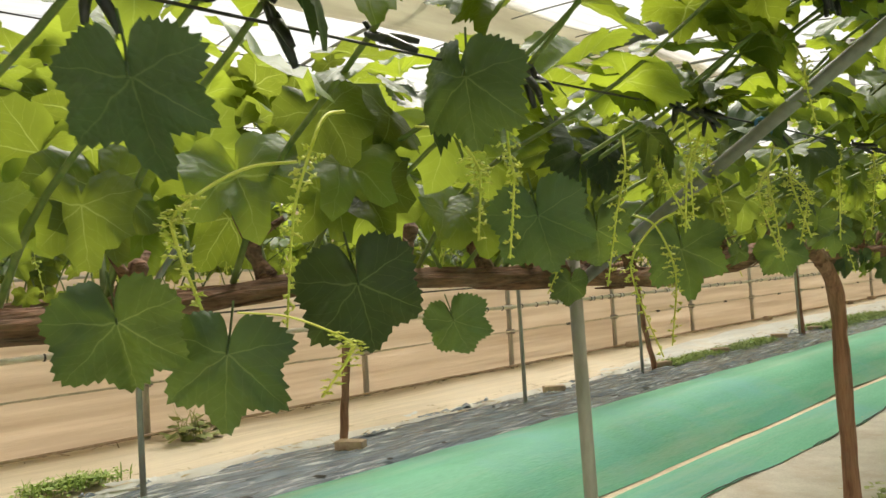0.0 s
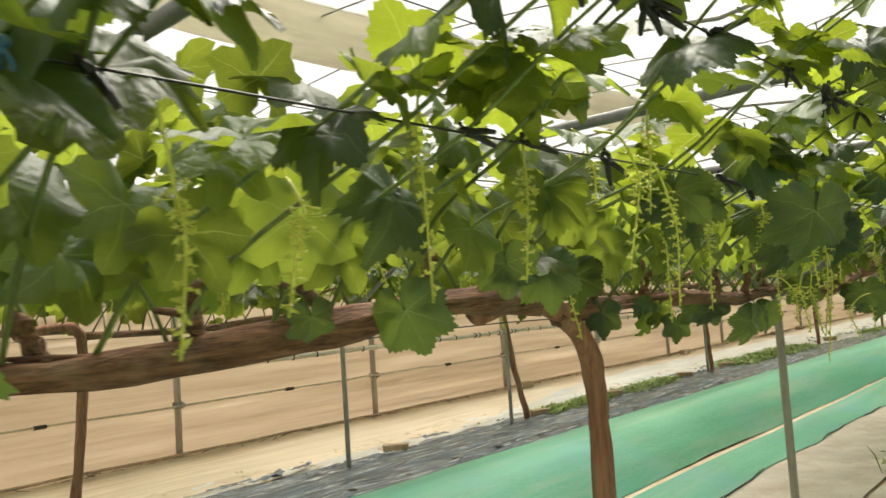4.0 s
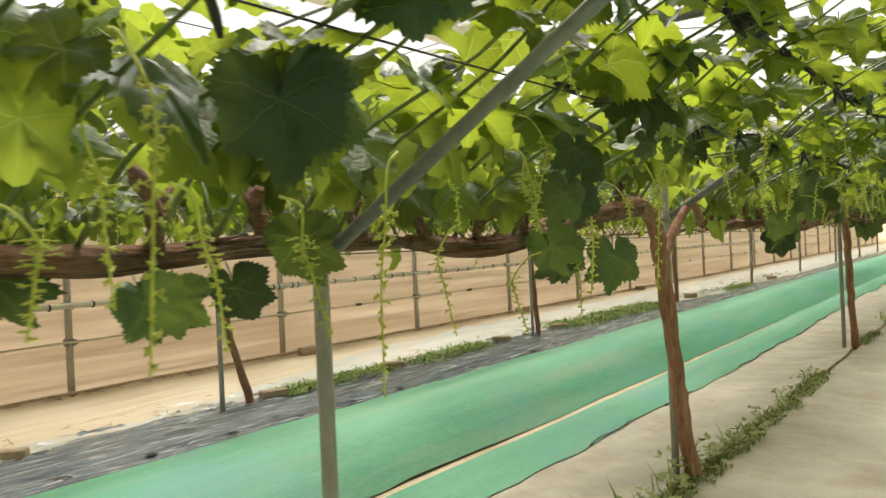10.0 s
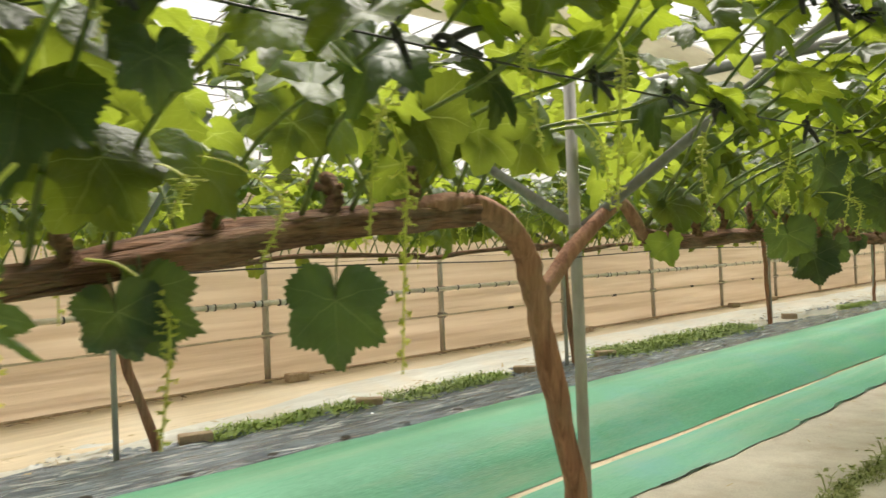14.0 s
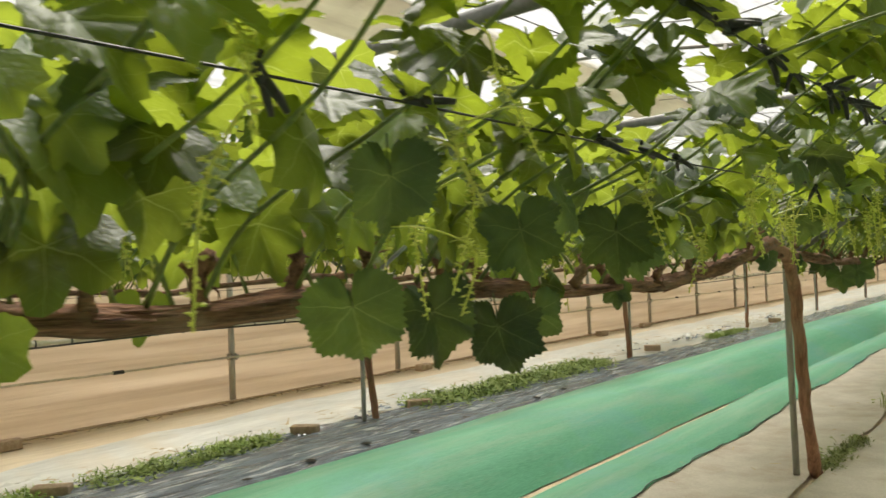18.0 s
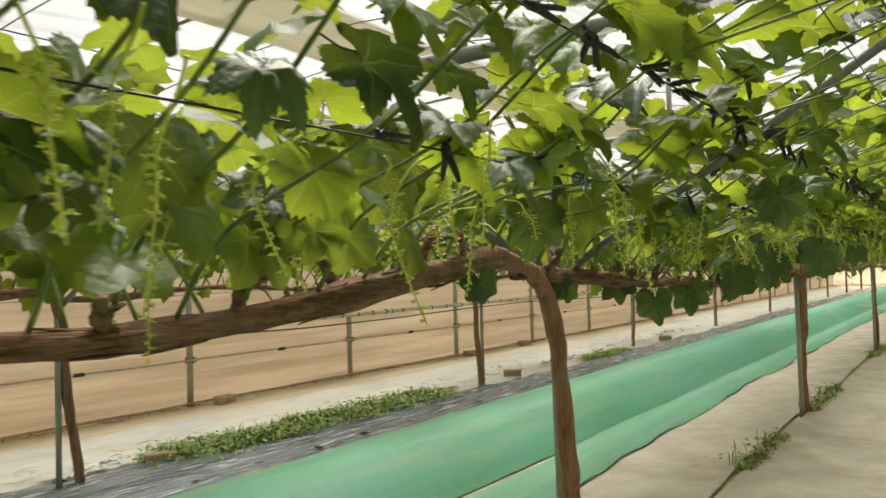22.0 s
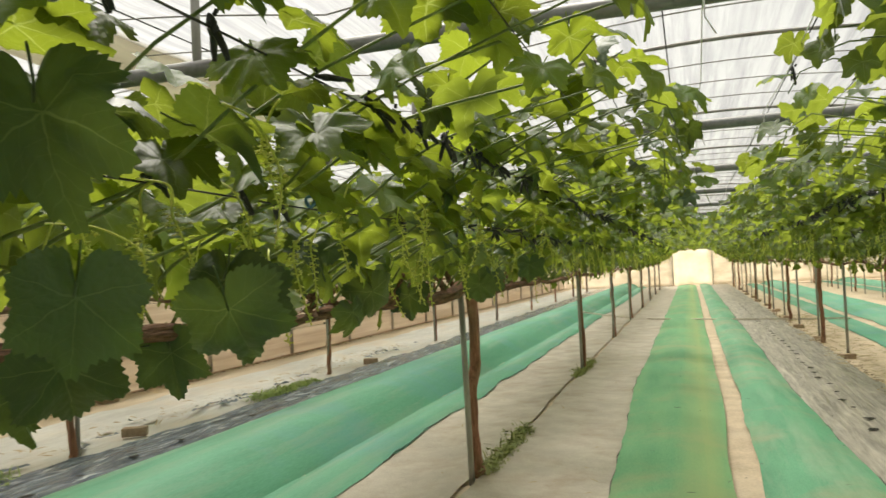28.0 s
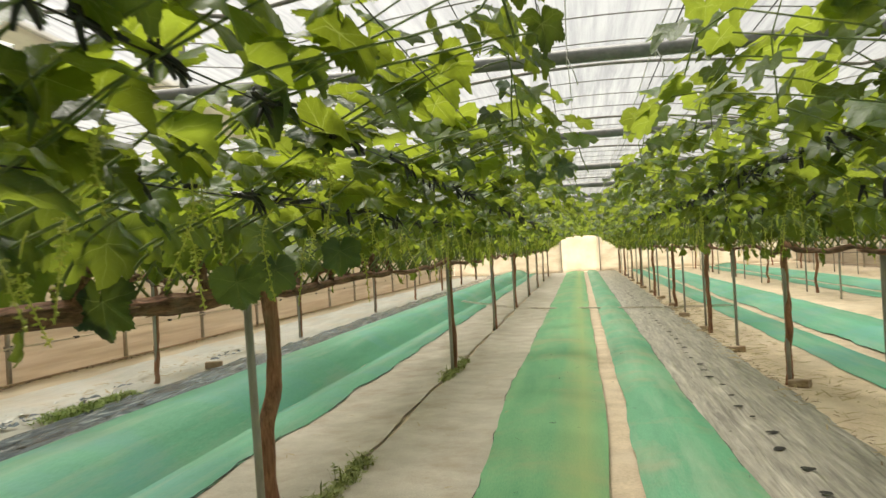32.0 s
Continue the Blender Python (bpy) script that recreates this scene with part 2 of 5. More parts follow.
GREEN_STAINED = surface("stained_green_fabric", (0.050, 0.225, 0.115), (0.11, 0.35, 0.19), 2.2, 0.66, bump=0.35, stretch=(1.4, 0.25, 1.0), fine=110, stain=(0.34, 0.27, 0.16), stain_scale=1.3, amount=0.55)
GREEN_DUSTY = surface("dusty_green_fabric", (0.075, 0.30, 0.14), (0.18, 0.43, 0.19), 3.0, 0.66, bump=0.35, stretch=(1.0, 0.14, 1.0), fine=150, stain=(0.33, 0.33, 0.17), stain_scale=0.8, amount=0.7)
for fabric in (GREEN, GREEN_STAINED):
    n, l = fabric.node_tree.nodes, fabric.node_tree.links
    at = n.new("ShaderNodeMapping")
    at.inputs["Scale"].default_value = (3.2, 0.30, 2.0)
    dust = add(n, "ShaderNodeTexNoise", Scale=1.3, Detail=9.0, Roughness=0.68)
    tone = n.new("ShaderNodeValToRGB")
    tone.color_ramp.elements[0].position, tone.color_ramp.elements[1].position = 0.47, 0.74
    tone.color_ramp.elements[1].color = (0.75, 0.75, 0.75, 1)
    over = n.new("ShaderNodeMixRGB")
    over.inputs[2].default_value = (0.27, 0.37, 0.25, 1)
    l.new(n.new("ShaderNodeNewGeometry").outputs["Position"], at.inputs["Vector"])
    l.new(at.outputs[0], dust.inputs["Vector"])
    l.new(dust.outputs["Fac"], tone.inputs[0])
    l.new(tone.outputs[0], over.inputs[0])
    l.new(n["Principled BSDF"].inputs["Base Color"].links[0].from_socket, over.inputs[1])
    l.new(over.outputs[0], n["Principled BSDF"].inputs["Base Color"])
n, l = GREEN_DUSTY.node_tree.nodes, GREEN_DUSTY.node_tree.links
axes = n.new("ShaderNodeSeparateXYZ")
sway = add(n, "ShaderNodeTexNoise", Scale=0.9, Detail=5.0, Roughness=0.6)
side = n.new("ShaderNodeMath")
side.operation, side.inputs[1].default_value = "MULTIPLY_ADD", 0.45
band = n.new("ShaderNodeValToRGB")
band.color_ramp.elements[0].position, band.color_ramp.elements[1].position = 0.30, 0.62
band.color_ramp.elements.new(0.46)
for k, v in enumerate((0.0, 0.62, 0.10)):
    band.color_ramp.elements[k].color = (v, v, v, 1)
shift = n.new("ShaderNodeMath")
shift.operation, shift.inputs[1].default_value = "SUBTRACT", 1.13
over = n.new("ShaderNodeMixRGB")
over.inputs[2].default_value = (0.36, 0.44, 0.15, 1)
l.new(n.new("ShaderNodeNewGeometry").outputs["Position"], axes.inputs[0])
l.new(sway.outputs["Fac"], side.inputs[0])
l.new(axes.outputs[0], side.inputs[2])
l.new(side.outputs[0], shift.inputs[0])
l.new(shift.outputs[0], band.inputs[0])
l.new(band.outputs[0], over.inputs[0])
l.new(n["Principled BSDF"].inputs["Base Color"].links[0].from_socket, over.inputs[1])
l.new(over.outputs[0], n["Principled BSDF"].inputs["Base Color"])
GREY = surface("grey_dusty_fabric", (0.41, 0.37, 0.305), (0.595, 0.545, 0.46), 3.0, 0.85, bump=0.55, fine=90, stain=(0.40, 0.32, 0.24), stain_scale=2.6, amount=0.8)
PALE = surface("pale_film_sheet", (0.45, 0.465, 0.445), (0.68, 0.695, 0.67), 4.0, 0.35, bump=0.7, stretch=(1.6, 0.25, 1), fine=25, stain=(0.60, 0.51, 0.38), stain_scale=1.0, amount=0.6)
TAN_SHEET = surface("tan_film_sheet", (0.50, 0.405, 0.275), (0.72, 0.605, 0.44), 3.0, 0.6, bump=0.8, stretch=(5.0, 0.16, 1.0), fine=14, stain=(0.62, 0.55, 0.43), stain_scale=0.9, amount=0.6)
HOLE = surface("dark_planting_hole", (0.012, 0.012, 0.010), (0.03, 0.027, 0.02), 20, 0.95, bump=0.3)
MOSS = surface("straggly_weed", (0.19, 0.24, 0.065), (0.37, 0.39, 0.14), 12, 0.7, bump=0.1, spread=0.2)
WEED = surface("weed_green", (0.15, 0.26, 0.04), (0.38, 0.48, 0.11), 12, 0.6, bump=0.1, spread=0.2)
CLOD = surface("dark_clods", (0.13, 0.085, 0.05), (0.30, 0.21, 0.14), 15, 0.95, bump=0.4)
STRAW = surface("dry_straw", (0.32, 0.25, 0.14), (0.55, 0.45, 0.28), 15, 0.9, bump=0.1)
def creased_film(name, dark, mid, crease, long, rough, amount, tight=16.0):
    """Plastic mulch film: dark ground, long pale creases that run along the row: dust, and on black film painted
    glints.
    """
    m = surface(name, dark, mid, 5.0, rough, bump=0.0, stretch=(2.2, 0.20, 1.0), fine=20)
    n, l = m.node_tree.nodes, m.node_tree.links
    p = n["Principled BSDF"]
    geo = n.new("ShaderNodeNewGeometry")
    mp = n.new("ShaderNodeMapping")
    mp.inputs["Scale"].default_value = (tight, long, 1.0)
    mp.inputs["Rotation"].default_value = (0, 0, 0.05)
    l.new(geo.outputs["Position"], mp.inputs["Vector"])
    a = add(n, "ShaderNodeTexNoise", Scale=1.6, Detail=5.0, Roughness=0.55, Distortion=0.6)
    l.new(mp.outputs[0], a.inputs["Vector"])
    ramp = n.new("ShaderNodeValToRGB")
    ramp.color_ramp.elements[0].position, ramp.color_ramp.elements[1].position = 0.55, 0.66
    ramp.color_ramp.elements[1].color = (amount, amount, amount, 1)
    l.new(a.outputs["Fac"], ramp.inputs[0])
    # crease colour laid over the base; on black film it paints glints
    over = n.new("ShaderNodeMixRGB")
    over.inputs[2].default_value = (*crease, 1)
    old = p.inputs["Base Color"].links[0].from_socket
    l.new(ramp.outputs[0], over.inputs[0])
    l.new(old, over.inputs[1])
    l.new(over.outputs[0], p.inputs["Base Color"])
    bp = n.new("ShaderNodeBump")
    bp.inputs["Strength"].default_value, bp.inputs["Distance"].default_value = 1.0, 0.03
    l.new(a.outputs["Fac"], bp.inputs["Height"])
    l.new(bp.outputs[0], p.inputs["Normal"])
    return m


# pale blue creases and blue-grey base paint the roof's glints and sheen
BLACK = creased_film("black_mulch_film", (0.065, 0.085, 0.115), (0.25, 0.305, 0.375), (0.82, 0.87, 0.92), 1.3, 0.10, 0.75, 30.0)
DUSTY_MULCH = creased_film("dusty_mulch_film", (0.17, 0.155, 0.13), (0.42, 0.385, 0.325), (0.64, 0.60, 0.53), 0.9, 0.42, 0.40)
ROOF_FILM = film_material("clear_roof_film", (0.78, 0.78, 0.79), 0.50, (0.40, 0.40, 0.42), 1.6, (9.0, 0.35, 1), 0.60)
# long horizontal streaks: dirt, plus shading of the film's folds put into colour
WALL_FILM = film_material("tan_side_film", (0.69, 0.62, 0.525), 0.05, (0.545, 0.465, 0.375), 2.0, (1, 0.16, 5.5), 0.50)
CURTAIN_FILM = film_material("rolled_curtain_film", (0.72, 0.68, 0.56), 0.08, (0.55, 0.50, 0.40), 3.0, (2.0, 0.3, 1))
END_FILM = film_material("end_wall_film", (0.88, 0.83, 0.72), 0.10, (0.74, 0.67, 0.55), 1.2, (1, 1, 1), 0.2)
NORTH_FILM = film_material("cream_end_film", (0.84, 0.79, 0.69), 0.05, (0.66, 0.60, 0.50), 1.2, (1, 1, 2.5), 0.32)
# near-opaque film for the unseen south end, added to cut light there
DIMMING_FILM = film_material("light_dimming_film", (0.55, 0.50, 0.42), 0.0, (0.40, 0.35, 0.28), 1.2, (1, 1, 1), 0.85)
BLUE = surface("blue_tie", (0.05, 0.16, 0.38), (0.10, 0.26, 0.50), 20, 0.5, bump=0)


# ---- mesh helpers ----
def mesh_of(name, bm, material):
    me = bpy.data.meshes.new(name)
    bm.to_mesh(me)
    bm.free()
    for f in me.polygons:
        f.use_smooth = True
    me.materials.append(material)
    return me


def part(name, bm, material, parent=None, label=""):
    ob = new(name, mesh_of(name, bm, material))
    if parent:
        ob.parent = parent
    return tagged(ob, label)


def box(bm, x0, y0, z0, x1, y1, z1, bevel=0.0):
    made = bmesh.ops.create_cube(bm, size=1, matrix=Matrix.LocRotScale(((x0 + x1) / 2, (y0 + y1) / 2, (z0 + z1) / 2), None, (x1 - x0, y1 - y0, z1 - z0)))
    if bevel:
        edges = list({e for v in made["verts"] for e in v.link_edges})
        bmesh.ops.bevel(bm, geom=edges, offset=bevel, segments=2, profile=0.6, affect="EDGES")
    return bm


def tube(bm, points, radii, sides=8, knob=0.0, rng=None, cap=True, ridge=0.0):
    """A tube along points, with a radius at each; knob: how uneven it is."""
    points = [Vector(p) for p in points]
    if isinstance(radii, (int, float)):
        radii = [radii] * len(points)
    rings, up, jog = [], Vector((0.31, 0.17, 0.93)), rng.uniform(0, 50) if rng else 0.0
    strips = [rng.uniform(-ridge, ridge) for _ in range(sides)] if ridge else [0.0] * sides
    for i, p in enumerate(points):
        d = (points[min(i + 1, len(points) - 1)] - points[max(i - 1, 0)]).normalized()
        if abs(d.dot(up)) > 0.95:
            up = Vector((0.9, 0.3, 0.1))
        u = d.cross(up).normalized()
        v = d.cross(u)
        up = u.cross(d)
        ring = []
        for k in range(sides):
            a = 2 * math.pi * k / sides
            r = radii[i] * (1 + (knob * 1.6 * noise.noise((math.cos(a) * 1.3 + jog, math.sin(a) * 1.3, i * 0.22)) if knob else 0) + strips[k] * (0.6 + 0.8 * noise.noise((k * 3.1, i * 0.13, jog))))
            ring.append(bm.verts.new(p + (u * math.cos(a) + v * math.sin(a)) * r))
        rings.append(ring)
    for a, b in zip(rings, rings[1:]):
        for k in range(sides):
            bm.faces.new((a[k], a[(k + 1) % sides], b[(k + 1) % sides], b[k]))
    if cap:
        bm.faces.new(rings[0][::-1])
        bm.faces.new(rings[-1])
    return bm


def smooth_line(points, steps):
    """A Catmull-Rom line through the points."""
    pts = [Vector(p) for p in points]
    pts = [pts[0] * 2 - pts[1]] + pts + [pts[-1] * 2 - pts[-2]]
    out = []
    for i in range(1, len(pts) - 2):
        a, b, c, d = pts[i - 1 : i + 3]
        for k in range(steps):
            t = k / steps
            out.append(0.5 * (2 * b + (c - a) * t + (2 * a - 5 * b + 4 * c - d) * t * t + (3 * b - a - 3 * c + d) * t ** 3))
    return out + [pts[-2]]


def sheet(name, y0, y1, left, right, height, material, step=0.25, across=14, label="", kind="structure"):
    """A cloth or film on the ground between two wavy edges."""
    bm = bmesh.new()
    rows, n = [], int((y1 - y0) / step)
    for i in range(n + 1):
        y = y0 + (y1 - y0) * i / n
        a, b = left(y), right(y)
        rows.append([bm.verts.new((a + (b - a) * k / across, y, height(a + (b - a) * k / across, y))) for k in range(across + 1)])
    for p, q in zip(rows, rows[1:]):
        for k in range(across):
            bm.faces.new((p[k], p[k + 1], q[k + 1], q[k]))
    return tagged(part(name, bm, material), label, "ground", "", kind)


def wave(seed, size, scale=0.8):
    return lambda y: size * noise.noise((seed * 7.3, y * scale, seed)) + 0.55 * size * noise.noise((seed * 3.1, y * scale * 4, 5.0)) + 0.25 * size * noise.noise((seed * 1.7, y * scale * 13, 9.0))


Y0, Y1 = -21.0, 36.0
ROW_X = (-3.335, 0.0, 3.33, 6.66, 9.99)
WALL_L, WALL_R = -5.04, 11.7
BAY = 2.27
BAYS = [-9.39 + BAY * k for k in range(-5, 21)]

# ---- ground ----
bm = bmesh.new()
bmesh.ops.create_grid(bm, x_segments=60, y_segments=60, size=400, matrix=Matrix.Translation((0, 0, -0.02)))
tagged(part("ground", bm, SOIL), "dry beige soil ground of the greenhouse", "ground", kind="structure")


def lump(x, y, size):
    return size * noise.noise((x * 2.3, y * 1.1, 1.7)) + 0.4 * size * noise.noise((x * 7.0, y * 3.0, 4.1))


def berm(x, y):
    return 0.004 + 0.07 * max(0.0, min(1.0, (-3.9 - x) / 0.6)) + lump(x, y, 0.02)


def ridge(x, y):
    u = min(max((x + 2.62) / 1.42, 0.0), 1.0)
    fold = 0.012 * math.exp(-((u - 0.82) / 0.03) ** 2) * noise.noise((3.0, y * 0.5, 2.0))
    return 0.005 + 0.235 * (1 - (1 - min(u / 0.64, 1.0)) ** 2) * (1.0 if u < 0.64 else math.cos((u - 0.64) / 0.36 * math.pi / 2)) + lump(x, y, 0.010) * min(1.0, (1 - u) * 8 + 0.1) + fold


e = [wave(k, 0.07) for k in range(20)]


def ramp_up(y, y0, y1):
    return min(1.0, max(0.0, (y - y0) / (y1 - y0)))


def film_edge(y):
    return -3.56 + 0.52 * ramp_up(y, -3.0, 0.5)


def hem_a(y):
    return -0.70 - 0.10 * ramp_up(y, -4.0, 1.0) + 0.8 * e[5](y)


def hem_b(y):
    return 0.86 - 0.12 * ramp_up(y, -0.5, 3.5) + 0.35 * e[8](y)


def hem_c(y):
    return 2.40 - 0.15 * ramp_up(y, -2.0, 3.5) + 0.3 * e[11](y)


def hump(x, a, b, tall):
    return tall * math.sin(math.pi * min(max((x - a) / (b - a), 0.0), 1.0))


sheet("tan_film", Y0, Y1, lambda y: WALL_L - 0.15, lambda y: -3.86, berm, TAN_SHEET, 0.2, 24, label="dusty tan film sheet laid along the foot of the wall")
sheet("pale_film", Y0, Y1, lambda y: -3.85 - 0.57 * ramp_up(y, -9.0, -6.0) + e[0](y), lambda y: film_edge(y) + 0.14 + e[1](y), lambda x, y: berm(x, y) + 0.012 + abs(lump(x * 2, y, 0.012)), PALE, across=18, label="pale dusty plastic film sheet on the soil")
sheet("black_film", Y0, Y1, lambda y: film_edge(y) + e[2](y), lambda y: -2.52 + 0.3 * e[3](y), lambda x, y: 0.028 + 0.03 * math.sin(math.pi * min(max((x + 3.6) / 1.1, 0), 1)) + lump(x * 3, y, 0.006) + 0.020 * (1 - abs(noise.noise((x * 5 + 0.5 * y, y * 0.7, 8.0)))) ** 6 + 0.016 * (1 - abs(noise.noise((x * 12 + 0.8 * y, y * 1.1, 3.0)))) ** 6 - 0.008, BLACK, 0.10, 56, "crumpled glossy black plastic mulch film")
sheet("green_fabric", Y0, Y1, lambda y: -2.62 + 0.5 * e[4](y), lambda y: -1.20 + 0.3 * e[18](y), ridge, GREEN, 0.2, 30, "green woven weed-control fabric over a rounded ridge")
sheet("green_fabric", Y0, Y1, lambda y: -1.11 - 0.10 * min(1.0, max(0.0, (y + 7.0) / 6.0)) + 0.35 * e[19](y), hem_a, lambda x, y: 0.013 + hump(x, -1.15, hem_a(y), 0.035) + lump(x, y, 0.008), GREEN, 0.2, 12, "green woven weed-control fabric with a frayed dark hem")
sheet("soil_strip", Y0, Y1, lambda y: -1.30, lambda y: -1.0, lambda x, y: 0.001 + lump(x, y, 0.004), SOIL, 0.2, 4, "narrow strip of sandy soil between two fabrics")
sheet("soil_strip", Y0, Y1, lambda y: -0.10, lambda y: 0.10, lambda x, y: 0.004 + lump(x * 3, y * 3, 0.008), SOIL, 0.15, 5, "dirt line along the vine row")
sheet("grey_fabric", Y0, Y1, lambda y: -1.0 + 0.2 * e[5](y), lambda y: -0.02 + 0.6 * e[6](y), lambda x, y: 0.006 + 0.05 * max(0.0, (x + 0.45)) + lump(x, y, 0.008), GREY, 0.2, 12, "dusty grey weed-control fabric on the ground")
sheet("grey_fabric", Y0, Y1, lambda y: 0.04 + 0.6 * e[7](y), lambda y: 0.93 + 0.3 * e[8](y), lambda x, y: 0.014 + 0.05 * max(0.0, 0.5 - x) + lump(x, y, 0.008), GREY, 0.2, 12, "dusty grey weed-control fabric on the ground")
sheet("dusty_green_fabric", Y0, Y1, hem_b, lambda y: 1.53 + 0.05 * ramp_up(y, -0.5, 3.0) + 0.3 * e[9](y), lambda x, y: 0.020 + hump(x, hem_b(y), 1.55, 0.05) + lump(x, y, 0.006), GREEN_DUSTY, 0.2, 14, "dust-stained green woven weed-control fabric")
sheet("green_fabric", Y0, Y1, lambda y: 1.69 + 0.05 * ramp_up(y, -0.5, 3.0) + 0.3 * e[10](y), hem_c, lambda x, y: 0.018 + hump(x, 1.70, hem_c(y), 0.06) + lump(x, y, 0.006), GREEN_STAINED, 0.2, 14, "green woven weed-control fabric with dirt stains")
sheet("dusty_mulch_film", Y0, Y1, lambda y: hem_c(y) - 0.05, lambda y: 3.12 + e[13](y), lambda x, y: 0.006 + hump(x, hem_c(y), 3.2, 0.02) + (lump(x * 3, y, 0.006) + 0.014 * (1 - abs(noise.noise((x * 13, y * 0.7, 3.0)))) ** 4) * min(1.0, max(0.0, (x - hem_c(y)) * 8)), DUSTY_MULCH, 0.12, 44, "dusty wrinkled mulch film with planting holes")
for k, x0 in enumerate((3.9, 7.2)):
    sheet("green_fabric", Y0, Y1, lambda y: x0 + e[14 + k](y), lambda y: x0 + 0.52 + 0.4 * e[15](y), lambda x, y: -0.010 + lump(x, y, 0.008), GREEN, 0.3, 8, "green woven weed-control fabric on soil")
    sheet("green_fabric", Y0, Y1, lambda y: x0 + 0.68 + e[16](y), lambda y: x0 + 1.9 + e[17](y), lambda x, y: -0.010 + hump(x, x0 + 0.68, x0 + 1.9, 0.12) + lump(x, y, 0.008), GREEN, 0.3, 14, "green woven weed-control fabric over a ridge")


for fabric, edge in (("green_fabric.001", hem_a), ("dusty_green_fabric", hem_b), ("green_fabric.002", hem_c)):
    bm = bmesh.new()
    y = Y0 + 0.2
    while y < 20:
        long = RNG.uniform(0.4, 2.6)
        tube(bm, [(edge(v) + 0.006 * math.sin(v * 9), v, 0.019 + lump(edge(v), v, 0.008) + 0.003 * math.sin(v * 17)) for v in np.arange(y, y + long, 0.1)], 0.0032, 5)
        y += long + RNG.uniform(0.2, 1.3)
    part("hem", bm, WIRE, bpy.data.objects[fabric], "dark frayed hem")


def hole_mesh():
    bm = bmesh.new()
    rng = random.Random(4)
    ring = [bm.verts.new((0.045 * math.cos(a) * rng.uniform(0.8, 1.2), 0.03 * math.sin(a) * rng.uniform(0.8, 1.2), 0.004)) for a in [2 * math.pi * k / 12 for k in range(12)]]
    rim = [bm.verts.new((v.co.x * 1.35, v.co.y * 1.35, 0.0)) for v in ring]
    low = bm.verts.new((0, 0, 0.0015))
    for k in range(12):
        bm.faces.new((rim[k], rim[(k + 1) % 12], ring[(k + 1) % 12], ring[k]))
        bm.faces.new((ring[k], ring[(k + 1) % 12], low))
    return mesh_of("planting_hole", bm, HOLE)


HOLE_MESH = hole_mesh()
black_film = bpy.data.objects["black_film"]
dusty_film = bpy.data.objects["dusty_mulch_film"]
for film, hx, pitch, top in ((black_film, -2.70, 0.53, 0.050), (dusty_film, 2.60, 0.42, 0.032)):
    y = -15.94 if hx < 0 else -4.0
    while y < 18:
        ob = new("planting_hole", HOLE_MESH)
        ob.parent = film
        ob.matrix_basis = pose(hx + RNG.uniform(-0.03, 0.03), y + RNG.uniform(-0.04, 0.04), top + 0.010, 0, 0, RNG.uniform(0, 360)) @ Matrix.Scale(RNG.uniform(0.5, 0.9), 4)
        y += pitch

# ---- side walls, end walls and roof ----
def film_wall(name, x, y0, y1, top, material, label, side):
    """A film wall with wrinkles, 4 mm thick film pressed between its pipes."""
    bm = bmesh.new()
    ny, nz = int((y1 - y0) / 0.18), 44
    rows = []
    for i in range(ny + 1):
        y = y0 + (y1 - y0) * i / ny
        rows.append([bm.verts.new((x + side * (0.02 + 0.022 * noise.noise((y * 0.35, z * 5.0, x)) + 0.018 * noise.noise((y * 0.8, z * 14.0 + y * 0.3, x + 3)) + 0.008 * noise.noise((y * 1.5, z * 34.0, x + 7))), y, z)) for z in [0.02 + (top - 0.02) * k / nz for k in range(nz + 1)]])
    for p, q in zip(rows, rows[1:]):
        for k in range(nz):
            bm.faces.new((p[k], q[k], q[k + 1], p[k + 1]))
    ob = part(name, bm, material)
    ob.modifiers.new("thickness", "SOLIDIFY").thickness = 0.004
    return tagged(ob, label, "wall", kind="structure")


TOP = 2.0
film_wall("wall_west", WALL_L, Y0, Y1, TOP, WALL_FILM, "dusty tan plastic film side wall of the greenhouse", -1)
film_wall("wall_east", WALL_R, Y0, Y1, TOP, WALL_FILM, "dusty tan plastic film side wall of the greenhouse", 1)


def roof_z(x):
    return 2.42 + 0.16 * abs(math.sin(math.pi * x / 3.335)) if WALL_L < x < WALL_R else TOP


def end_panel(bm, x0, x1, z0, z1, y, side):
    nx, nz = max(2, int((x1 - x0) / 0.28)), max(2, int((z1 - z0) / 0.19))
    grid = [[bm.verts.new((x, y + side * 0.03 * noise.noise((x, z * 3, y)), z)) for z in [z0 + (z1 - z0) * k / nz for k in range(nz + 1)]] for x in [x0 + (x1 - x0) * k / nx for k in range(nx + 1)]]
    for p, q in zip(grid, grid[1:]):
        for k in range(nz):
            bm.faces.new((p[k], q[k], q[k + 1], p[k + 1]))


def end_wall(name, y, side, label, material, gap=None):
    bm = bmesh.new()
    if gap:
        end_panel(bm, WALL_L, gap[0], 0.0, 2.75, y, side)
        end_panel(bm, gap[1], WALL_R, 0.0, 2.75, y, side)
        end_panel(bm, gap[0], gap[1], gap[2], 2.75, y, side)
    else:
        end_panel(bm, WALL_L, WALL_R, 0.0, 2.75, y, side)
    ob = part(name, bm, material)
    ob.modifiers.new("thickness", "SOLIDIFY").thickness = 0.004
    return tagged(ob, label, "wall", kind="structure")


